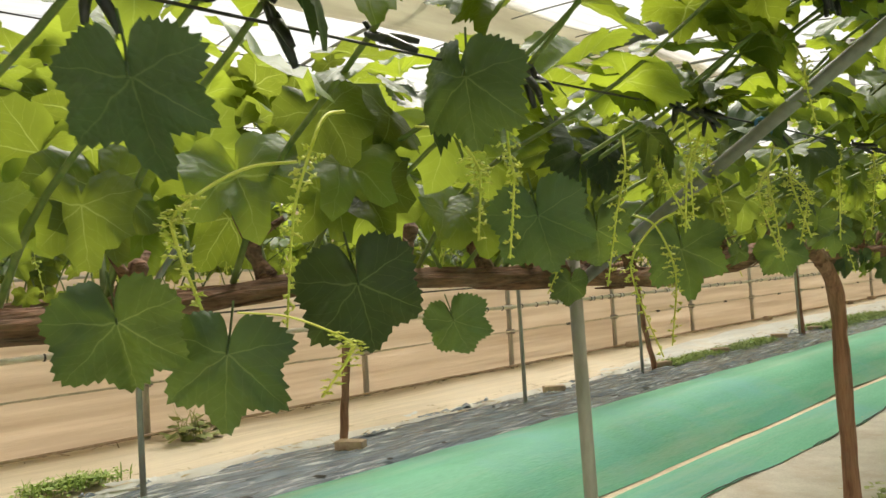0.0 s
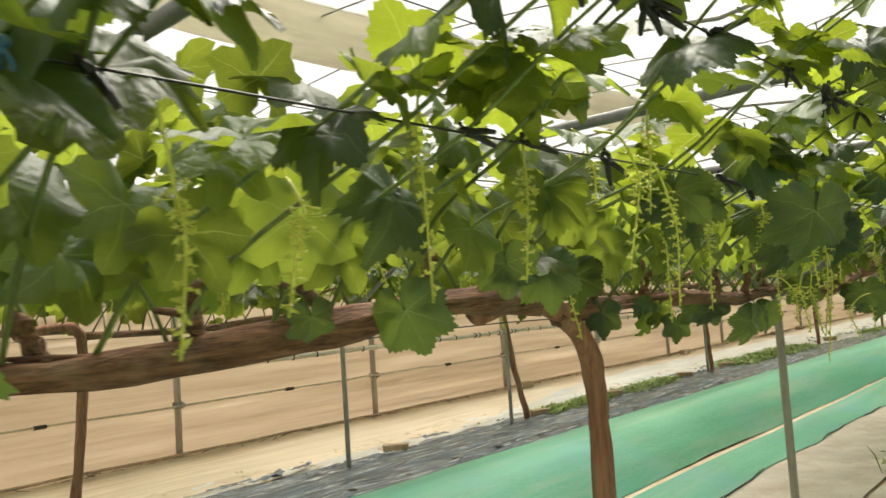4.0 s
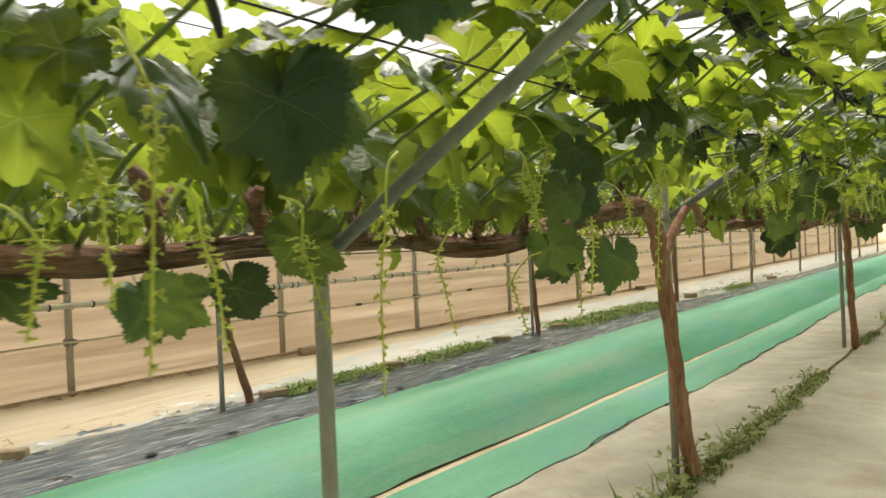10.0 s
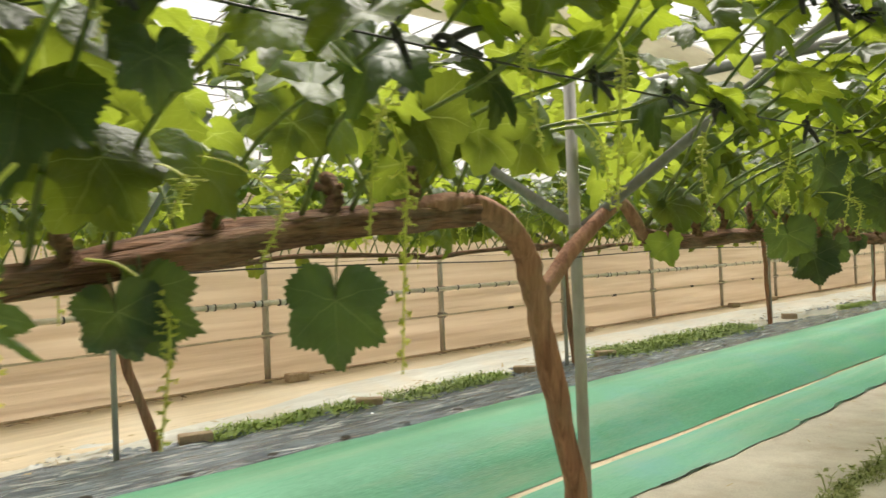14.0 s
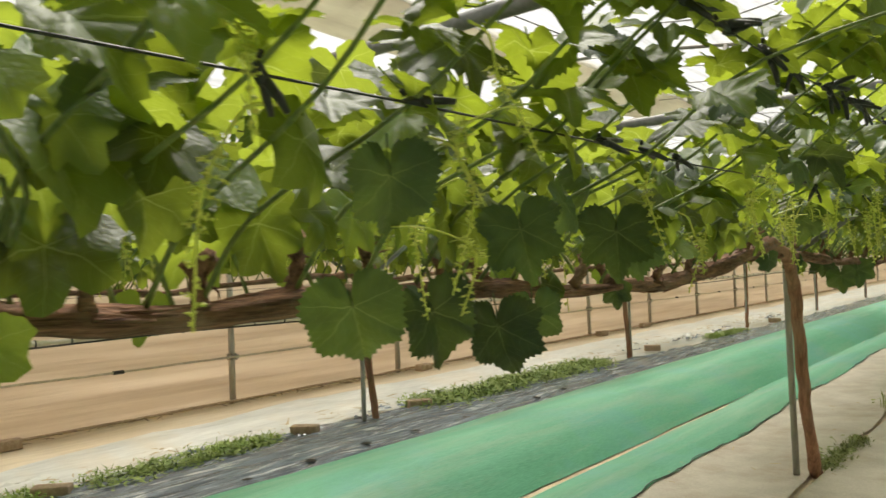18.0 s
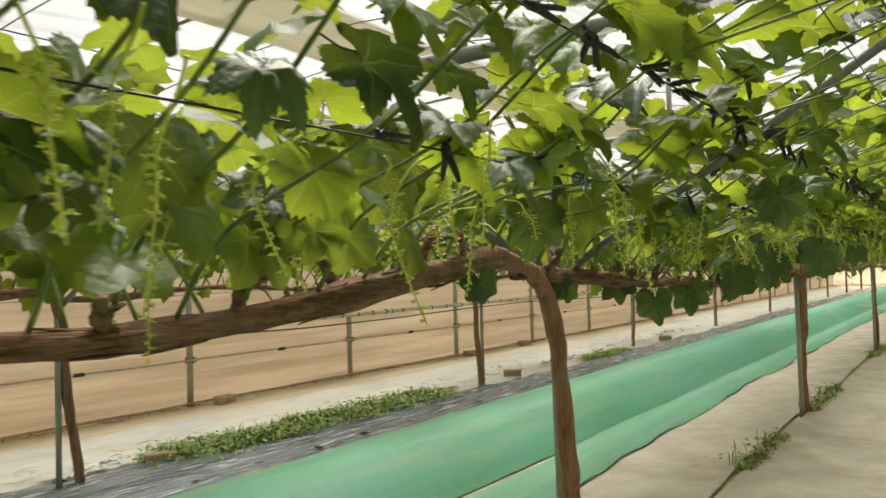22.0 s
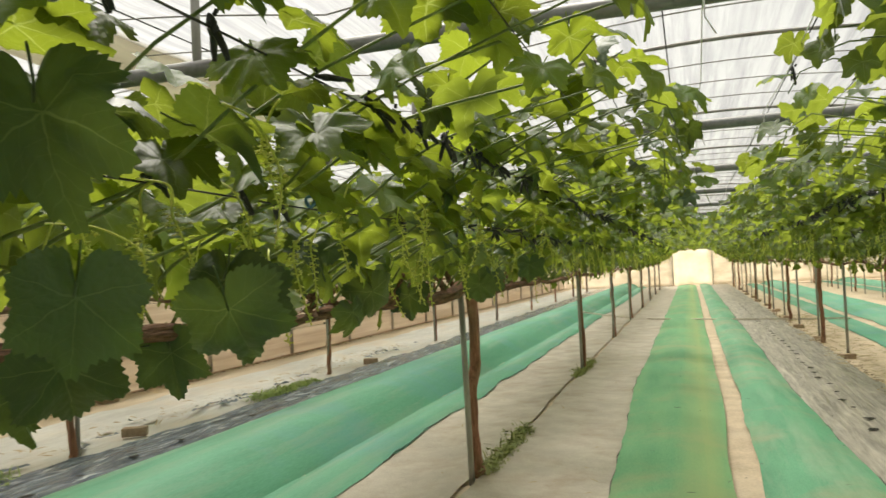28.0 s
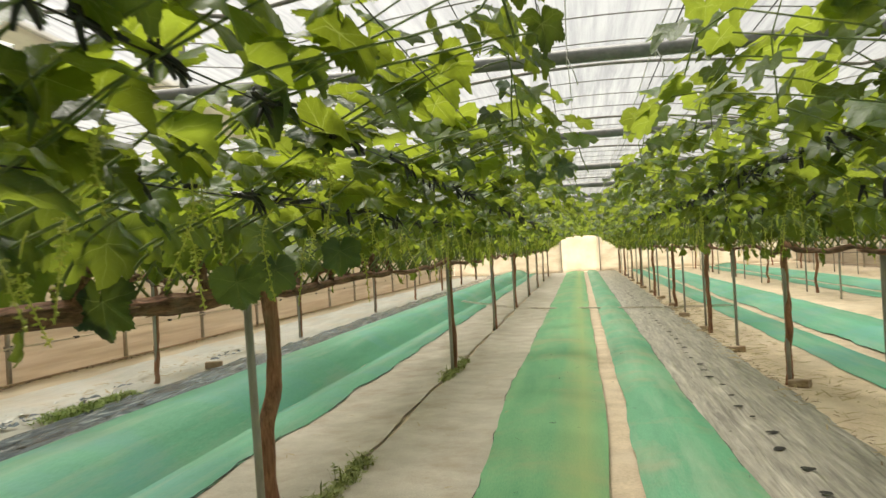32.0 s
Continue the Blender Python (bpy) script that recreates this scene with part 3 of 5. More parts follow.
DOOR = (0.50, 2.42, 1.85)
end_wall("wall_north", Y1, 1, "cream plastic film end wall of the greenhouse", NORTH_FILM, DOOR)
bm = bmesh.new()
end_panel(bm, DOOR[0] + 0.02, DOOR[1] - 0.02, 0.02, DOOR[2] - 0.02, Y1 + 0.03, 1)
door = tagged(part("door_1", bm, END_FILM), "bright clear film door in the end wall", "door", kind="structure")
door.modifiers.new("thickness", "SOLIDIFY").thickness = 0.004
for points in ([(DOOR[0], Y1 - 0.02, 0.0), (DOOR[0], Y1 - 0.02, DOOR[2])], [(DOOR[1], Y1 - 0.02, 0.0), (DOOR[1], Y1 - 0.02, DOOR[2])], [(DOOR[0], Y1 - 0.02, DOOR[2]), (DOOR[1], Y1 - 0.02, DOOR[2])]):
    bm = bmesh.new()
    tube(bm, points, 0.025, 8)
    part("door_frame", bm, STEEL, door)
# assumed wall behind the camera path, kept dull to dim the south end
end_wall("wall_south", Y0, -1, "unseen assumed end wall, dull to dim the greenhouse", DIMMING_FILM)

bm = bmesh.new()
xs = [WALL_L + (WALL_R - WALL_L) * k / 110 for k in range(111)]
ys = [Y0 + (Y1 - Y0) * k / 190 for k in range(191)]
grid = [[bm.verts.new((x, y, roof_z(x) + 0.03 + 0.02 * noise.noise((x * 1.3, y * 2.0, 2)) + 0.025 * abs(math.sin(math.pi * (y + 9.39) / (BAY / 4))))) for y in ys] for x in xs]
for p, q in zip(grid, grid[1:]):
    for k in range(190):
        bm.faces.new((p[k], q[k], q[k + 1], p[k + 1]))
tagged(part("ceiling", bm, ROOF_FILM), "clear wrinkled plastic film roof over the greenhouse", "roof", kind="structure")

# roof frame: a tie pipe, an arch and thin hoops to each bay
for y in BAYS:
    if not Y0 + 0.3 < y < Y1 - 0.2:
        continue
    truss = tagged(new("roof_truss"), "grey steel roof tie pipe with its arched hoops", "roof frame", "roof trusses")
    truss.location = (0, y, 2.1)
    bm = bmesh.new()
    tube(bm, [(WALL_L + 0.02, 0, 0), (WALL_R - 0.02, 0, 0)], 0.030, 10)
    part("tie_pipe", bm, ARM_STEEL, truss)
    bm = bmesh.new()
    tube(bm, [(x, 0, roof_z(x) - 2.1) for x in xs], 0.011, 6)
    part("arch_pipe", bm, DULL_STEEL, truss)
    for x in (-0.25, 4.995, 8.325):
        bm = bmesh.new()
        tube(bm, [(x, 0, 0.0), (x, 0, roof_z(x) - 2.1)], 0.016, 8)
        part("strut", bm, STEEL, truss)
    for k in range(1, 4):
        bm = bmesh.new()
        tube(bm, [(x, BAY * k / 4, roof_z(x) - 2.1 + 0.008) for x in xs], 0.004, 4)
        part("hoop", bm, DULL_STEEL, truss)
for x in (-4.2, -2.5, -0.9, 0.9, 1.30, 2.05, 2.5, 4.2, 5.8, 7.5, 9.2):
    bm = bmesh.new()
    tube(bm, [(x, Y0, roof_z(x) - 0.02), (x, Y1, roof_z(x) - 0.02)], 0.004, 4)
    tagged(part("roof_wire", bm, WIRE), "thin dark wire running under the roof film", "wire", "roof wires")

# rolled curtain of film hanging along the aisle by the side wall
bm = bmesh.new()
rows = []
for i in range(200):
    y = Y0 + (Y1 - Y0) * i / 199
    sag = 0.03 * math.sin(math.pi * (y + 9.39) / BAY) ** 2
    rows.append([bm.verts.new((-1.62 + 0.29 * (u - 0.5) * 2 + 0.02 * noise.noise((u, y, 1)), y, 2.50 + 0.16 * (u - 0.5) ** 2 * 4 - sag + 0.02 * noise.noise((u * 3, y * 1.5, 3)))) for u in [k / 10 for k in range(11)]])
for p, q in zip(rows, rows[1:]):
    for k in range(10):
        bm.faces.new((p[k], q[k], q[k + 1], p[k + 1]))
ob = part("gutter_film", bm, CURTAIN_FILM)
ob.modifiers.new("thickness", "SOLIDIFY").thickness = 0.006
tagged(ob, "sagging beige film gutter hung under the roof", "gutter", kind="structure")


# wall frames: posts with their clamps, and long rails
def pipe_mesh(name, points, r, material, sides=10):
    bm = bmesh.new()
    tube(bm, points, r, sides)
    return mesh_of(name, bm, material)


RAIL = surface("pale_wrapped_rail", (0.50, 0.45, 0.36), (0.74, 0.69, 0.58), 14, 0.6, bump=0.2, stretch=(1, 0.4, 1))
WALL_STEEL = surface("dusty_wall_pipe", (0.37, 0.34, 0.295), (0.55, 0.51, 0.45), 9, 0.7, 0.0, bump=0.15, stretch=(1, 1, 0.3), stain=(0.40, 0.33, 0.26), stain_scale=3.0, amount=0.5)
POST_MESH = pipe_mesh("wall_post", [(0, 0, -0.05), (0, 0, 2.02)], 0.030, WALL_STEEL)
bm = bmesh.new()
for a, b in ((-0.035, -0.02), (0.02, 0.035)):
    box(bm, -0.03, a, -0.03, 0.045, b, 0.03, 0.004)
box(bm, 0.034, -0.05, -0.018, 0.05, 0.05, 0.018, 0.004)
CLAMP_MESH = mesh_of("clamp", bm, DULL_STEEL)
for x, side in ((WALL_L + 0.04, 1), (WALL_R - 0.04, -1)):
    for y in BAYS:
        if not Y0 < y < Y1:
            continue
        ob = tagged(new("wall_post", POST_MESH), "grey steel post of the film side wall", "post", "wall posts")
        ob.location = (x, y, 0.02)
        for z in (0.79, 0.49, 1.38):
            c = new("clamp", CLAMP_MESH)
            c.parent = ob
            c.matrix_basis = pose(0.0, 0, z, 0, 0, 0 if side > 0 else 180)
    for z, r, material, label in ((0.10, 0.012, BRICK, "rusty bottom pipe of the film side wall"), (0.51, 0.010, HOSE, "thin pale rail pipe of the film side wall"), (0.81, 0.026, RAIL, "pale rail pipe of the film side wall"), (1.40, 0.015, WALL_STEEL, "thin grey rail pipe of the film side wall"), (1.98, 0.022, STEEL, "steel eaves pipe of the film side wall")):
        bm = bmesh.new()
        xr = x + side * 0.05
        pts = [(xr, Y0 + (Y1 - Y0) * k / 120, z + 0.012 * noise.noise((k * 0.7, z, x))) for k in range(121)]
        tube(bm, pts, r, 8)
        rail = tagged(part("wall_rail", bm, material), label, "rail", "wall rails")
        if z == 0.51:
            for y in BAYS:
                bm = bmesh.new()
                tube(bm, [(xr, y + BAY * 0.5 - 0.045, z), (xr, y + BAY * 0.5 + 0.045, z)], 0.017, 8)
                part("sleeve", bm, WIRE, rail)
        if z == 0.81:
            yy = -16.6
            while yy < 12:
                bm = bmesh.new()
                wide = RNG.choice((0.012, 0.016, 0.05, 0.09)) if RNG.random() < 0.35 else 0.014
                tube(bm, [(xr, yy, z), (xr, yy + wide, z)], r + 0.005, 8)
                part("band", bm, STRING if wide > 0.04 else WIRE, rail)
                if wide > 0.04:
                    for u in (-0.012, wide + 0.012):
                        bm = bmesh.new()
                        tube(bm, [(xr, yy + u - 0.006, z), (xr, yy + u + 0.006, z)], r + 0.007, 8)
                        part("band", bm, WIRE, rail)
                yy += RNG.uniform(0.2, 0.42)

# ---- trellis posts with their slanting arms, and the wires ----


def trellis_post(x, y, arms=True, lean=(0.0, 0.0), base=0.0, fork=1.15, top=0.0):
    ob = tagged(new("trellis_post"), "grey steel trellis post with two slanting arm pipes" if arms else "plain grey steel trellis post in the vine row", "post", "trellis posts")
    ob.location = (x, y, base)
    bm = bmesh.new()
    tube(bm, [(0, 0, -0.05), (lean[0] * 0.5, lean[1] * 0.5, 0.65), (lean[0], lean[1], max(top, fork + 0.08))], 0.0185, 10)
    part("pole", bm, STEEL, ob)
    if arms:
        for s in (-1, 1):
            bm = bmesh.new()
            tube(bm, [(lean[0], lean[1] + 0.03, fork), (lean[0] + s * 1.25, lean[1] + 0.03, fork + 0.77)], 0.0165, 10)
            part("arm", bm, ARM_STEEL, ob)
        bm = bmesh.new()
        tube(bm, [(lean[0], lean[1], fork - 0.012), (lean[0], lean[1], fork + 0.012)], 0.023, 10)
        part("collar", bm, DULL_STEEL, ob)
    return ob


ROW1_POSTS = [(-19.3, 0), (-14.84, -0.02), (-11.34, 0.0), (-8.96, 0.0), (-4.48, -0.03), (-0.26, -0.06), (4.86, 0.0), (9.1, 0.0)] + [(13.1 + 4.5 * k, 0.0) for k in range(5)]
for y, dy in ROW1_POSTS:
    trellis_post(-0.09 if y in (-8.96, -4.48) else 0.0, y, y < -1, (0.0, dy), fork=1.26 if y in (-8.96, -4.48) else 1.18, top=1.72 if y in (-8.96, -4.48) else 0.0)
for y in [-17.8, -14.69, -11.22, -9.15, -4.75, 0.05, 4.5, 9.0, 13.9, 18.4, 22.9, 27.4, 31.9]:
    trellis_post(-3.335 + (0.06 if y < -11 else 0.0), y, y < 6)
for rx in ROW_X[2:]:
    for k in range(22):
        y = -14.6 + 2.3 * k + (0.0 if rx < 4 else RNG.uniform(-0.2, 0.2))
        trellis_post(rx - 0.1, y, k in (1, 3, 5) and rx < 4)

WIRES = ((0.45, 1.53), (0.72, 1.715), (1.02, 1.87))
for rx in ROW_X:
    for s in (-1, 1):
        for dx, z in WIRES:
            bm = bmesh.new()
            pts = [(rx + s * dx, Y0 + 0.3 + (Y1 - Y0 - 0.6) * k / 100, z + 0.012 * noise.noise((k * 0.5, dx, rx))) for k in range(101)]
            tube(bm, pts, 0.0022, 4)
            tagged(part("trellis_wire", bm, WIRE), "thin dark trellis wire along the vine row", "wire", "trellis wires")
    bm = bmesh.new()
    tube(bm, [(rx - 0.035, Y0 + 0.3 + (Y1 - Y0 - 0.6) * k / 160, 1.18 + 0.006 * math.sin(k * 1.3)) for k in range(161)], 0.0018, 4)
    tagged(part("trellis_wire", bm, WIRE), "thin dark trellis wire along the vine row", "wire", "trellis wires")


# ---- leaves ----
def leaf_outline(n, seed):
    """Radius by angle from the tip for a shallow five-lobed, coarsely toothed blade."""
    rng = random.Random(seed)
    keys = [(0, 1.10), (24, 0.82), (50, 1.03), (78, 0.78), (104, 0.95), (140, 0.80), (165, 0.64), (180, 0.15)]
    if seed % 3 == 1:
        keys = [(0, 1.14), (24, 0.76), (52, 1.06), (80, 0.70), (106, 0.96), (140, 0.78), (164, 0.62), (180, 0.14)]
    keys = [(a, r * rng.uniform(0.94, 1.06)) for a, r in keys]
    out = []
    for k in range(n):
        deg = -180 + 360 * k / n
        a = abs(deg)
        for (a0, r0), (a1, r1) in zip(keys, keys[1:]):
            if a0 <= a <= a1:
                u = (a - a0) / (a1 - a0)
                r = r0 + (r1 - r0) * (0.55 * u + 0.45 * u * u * (3 - 2 * u))
        tooth = 1.0 + (0.042 if k % 2 else -0.038) * (1 if a < 165 else 0) * rng.uniform(0.4, 1.5)
        out.append((radians(deg), r * tooth))
    return out


def leaf_shape(bm, uv, n, seed, m, cup, droop, stalk=True):
    """One blade with its tip along +y, base at the origin, normal +z, set by the matrix m."""
    line = leaf_outline(n, seed)
    rng = random.Random(seed + 50)
    fold, roll = rng.uniform(0.10, 0.55), rng.uniform(-0.35, 0.35)
    bow = rng.uniform(0.15, 0.55) if 12 <= seed < 30 else rng.uniform(0.0, 0.2)

    def lift(x, y):
        r2 = x * x + y * y
        crease = sum(max(0.0, 0.10 - abs(x * math.cos(radians(d)) - y * math.sin(radians(d)))) for d in (0, 52, -52)) if y > -0.1 else 0
        return -droop * r2 - bow * max(0.0, y) ** 2 - 0.6 * bow * abs(x) ** 1.7 + cup * abs(x) * fold * 2 + roll * x * y - 0.5 * crease + 0.08 * math.sin(5 * x + seed) * math.sin(4 * y + 2 * seed) + 0.04 * math.sin(11 * x + 2 * seed) * math.sin(10 * y + seed)

    def vert(x, y, dz=0.0):
        return bm.verts.new(m @ Vector((x, y, lift(x, y) + dz))), (x, y)

    centre = vert(0, 0.0)
    inner = [vert(r * 0.55 * math.sin(a), r * 0.55 * math.cos(a)) for a, r in line[::2]] if n > 24 else None
    rim = [vert(r * math.sin(a), r * math.cos(a), 0.04 * math.sin(a * 6 + seed)) for a, r in line]
    faces = []
    count = len(rim)
    if inner:
        half = len(inner)
        for k in range(half):
            a, b = inner[k], inner[(k + 1) % half]
            o0, o1, o2 = rim[2 * k], rim[(2 * k + 1) % count], rim[(2 * k + 2) % count]
            faces += [(centre, b, a), (a, o1, o0), (a, b, o1), (b, o2, o1)]
    else:
        for k in range(count):
            faces.append((centre, rim[(k + 1) % count], rim[k]))
    for f in faces:
        face = bm.faces.new([v for v, _ in f])
        for loop, (_, c) in zip(face.loops, f):
            loop[uv].uv = c
    if stalk:
        pts = [Vector((0, 0, 0)), Vector((0, -0.35, -0.10)), Vector((0, -0.75, -0.05))]
        rings = [[bm.verts.new(m @ (p + Vector((0.022 * math.cos(a), 0, 0.022 * math.sin(a))))) for a in (0, 2.1, 4.2)] for p in pts]
        for a, b in zip(rings, rings[1:]):
            for k in range(3):
                face = bm.faces.new((a[k], a[(k + 1) % 3], b[(k + 1) % 3], b[k]))
                for loop in face.loops:
                    loop[uv].uv = (0.0, 0.3)


def leaf_mesh(seed, n=84, material=LEAF):
    bm = bmesh.new()
    uv = bm.loops.layers.uv.new("blade")
    rng = random.Random(seed)
    leaf_shape(bm, uv, n, seed, Matrix.Identity(4), rng.uniform(-0.2, 0.9), rng.uniform(0.05, 0.30))
    return mesh_of("leaf", bm, material)


LEAVES = [leaf_mesh(s) for s in range(12)]
OLD_LEAVES = [leaf_mesh(s + 12, 92, OLD_LEAF) for s in range(14)]


def low_leaf(seed, n=22):
    """Points, faces and blade coordinates of a light leaf for joined foliage."""
    bm = bmesh.new()
    uv = bm.loops.layers.uv.new("blade")
    rng = random.Random(seed + 100)
    leaf_shape(bm, uv, n, seed + 100, Matrix.Identity(4), rng.uniform(-0.2, 0.9), rng.uniform(0.05, 0.30), False)
    bm.verts.index_update()
    bm.verts.ensure_lookup_table()
    co = np.array([v.co[:] for v in bm.verts])
    tri = np.array([[v.index for v in f.verts] for f in bm.faces])
    st = np.array([[loop[uv].uv[:] for loop in f.loops] for f in bm.faces])
    bm.free()
    return co, tri, st


LOW = [low_leaf(s) for s in range(8)]
MID = [low_leaf(s + 30, 32) for s in range(8)]


def frame_of(tip, normal, place, size):
    y = tip.normalized()
    z = (normal - y * normal.dot(y)).normalized()
    x = y.cross(z)
    m = Matrix((x, y, z)).transposed().to_4x4()
    m.translation = place
    return m @ Matrix.Scale(size, 4)


def joined_leaves(name, mats, material, grade, label=""):
    """Many light leaves in one mesh."""
    cos, tris, sts, n = [], [], [], 0
    for k, m in enumerate(mats):
        co, tri, st = grade[k % len(grade)]
        a = np.array(m)
        cos.append(co @ a[:3, :3].T + a[:3, 3])
        tris.append(tri + n)
        sts.append(st)
        n += len(co)
    co, tri, st = np.concatenate(cos), np.concatenate(tris), np.concatenate(sts)
    me = bpy.data.meshes.new(name)
    me.from_pydata(co.tolist(), [], tri.tolist())
    me.polygons.foreach_set("use_smooth", [True] * len(tri))
    uv = me.uv_layers.new(name="blade")
    uv.data.foreach_set("uv", st.astype(np.float32).ravel())
    me.update()
    me.materials.append(material)
    return tagged(new(name, me), label, kind="stuff")


# ---- flower bunches ----
def bunch_mesh(seed, rich=True):
    """A hanging vine flower raceme: bent stem, short side stems and star-like tufts of buds; the top is the origin."""
    rng = random.Random(seed)
    bm = bmesh.new()
    length = rng.uniform(0.22, 0.31)
    bend = rng.uniform(-0.03, 0.03)
    line = smooth_line([(-0.05, 0, 0.02), (0, 0, 0), (0.03 + bend, 0.01, -0.07), (0.035 + bend, 0.0, -length * 0.5), (0.03, -0.01, -length)], 5)
    tube(bm, line, [0.0030 - 0.0014 * k / len(line) for k in range(len(line))], 5)
    n, buds = (30, 5) if rich else (12, 3)
    for k in range(n):
        u = 0.42 + 0.58 * k / n
        at = u * (len(line) - 1)
        i = min(len(line) - 2, int(at))
        p = line[i].lerp(line[i + 1], at - i)
        a, reach = k * 2.4 + rng.uniform(-0.5, 0.5), (1.12 - u) * 0.026 * rng.uniform(0.5, 1.3) + 0.004
        d = Vector((math.cos(a), math.sin(a), rng.uniform(-0.6, 0.1))).normalized()
        q = p + d * reach
        tube(bm, [p, q], 0.0010 if rich else 0.0018, 3, cap=False)
        for j in range(buds):
            g = (d * 0.4 + Vector((rng.uniform(-1, 1), rng.uniform(-1, 1), rng.uniform(-1, 1)))).normalized()
            e0 = p.lerp(q, rng.uniform(0.25, 1.1)) + g * rng.uniform(0.002, 0.006)
            r = rng.uniform(0.0018, 0.0028) * (1 if rich else 1.9)
            bmesh.ops.create_cone(bm, cap_ends=False, segments=4, radius1=r, radius2=r * 0.25, depth=r * 2.2, matrix=Matrix.Translation(e0) @ g.to_track_quat("Z", "Y").to_matrix().to_4x4())
    return mesh_of("raceme", bm, BUD)


BUNCHES = [bunch_mesh(s) for s in range(6)]
BUNCHES_FAR = [bunch_mesh(s + 20, False) for s in range(3)]


# ---- black shoot clips ----
def clip_meshes():
    """A spring clip: a ring round the shoot, and two handles that spread from it."""
    bm = bmesh.new()
    tube(bm, [(0.012 * math.cos(a), 0.012 * math.sin(a), 0) for a in [0.5 + k * 0.6 for k in range(10)]], 0.0045, 5)
    tube(bm, [(-0.012, 0.0, 0.010), (-0.020, 0, 0.02)], 0.005, 5)
    ring = mesh_of("ring", bm, CLIP)
    bm = bmesh.new()
    for s in (-1, 1):
        tube(bm, [(-0.016, s * 0.003, 0), (0.000, -s * 0.010, 0), (0.014, -s * 0.004, 0), (0.026, s * 0.008, 0.001), (0.050, s * 0.020, 0.0), (0.074, s * 0.027, -0.002)], [0.004, 0.007, 0.008, 0.0085, 0.0075, 0.005], 6)
    box(bm, 0.008, -0.010, -0.009, 0.024, 0.010, 0.009, 0.003)
    return mesh_of("vine_clip", bm, CLIP), ring


CLIP_MESH, RING_MESH = clip_meshes()


FAR_CLIPS = []


def vine_clip(place, yaw, tilt, single=True):
    if not single:
        FAR_CLIPS.append(pose(*place, tilt, RNG.uniform(-20, 85), yaw))
        return
    ob = tagged(new("vine_clip", CLIP_MESH), "black plastic clip holding a green shoot to the wire", "clip", "vine clips")
    ob.matrix_basis = pose(*place, tilt, RNG.uniform(-20, 85), yaw) @ Matrix.Scale(RNG.uniform(0.70, 0.92), 4)
    r = new("ring", RING_MESH)
    r.parent = ob


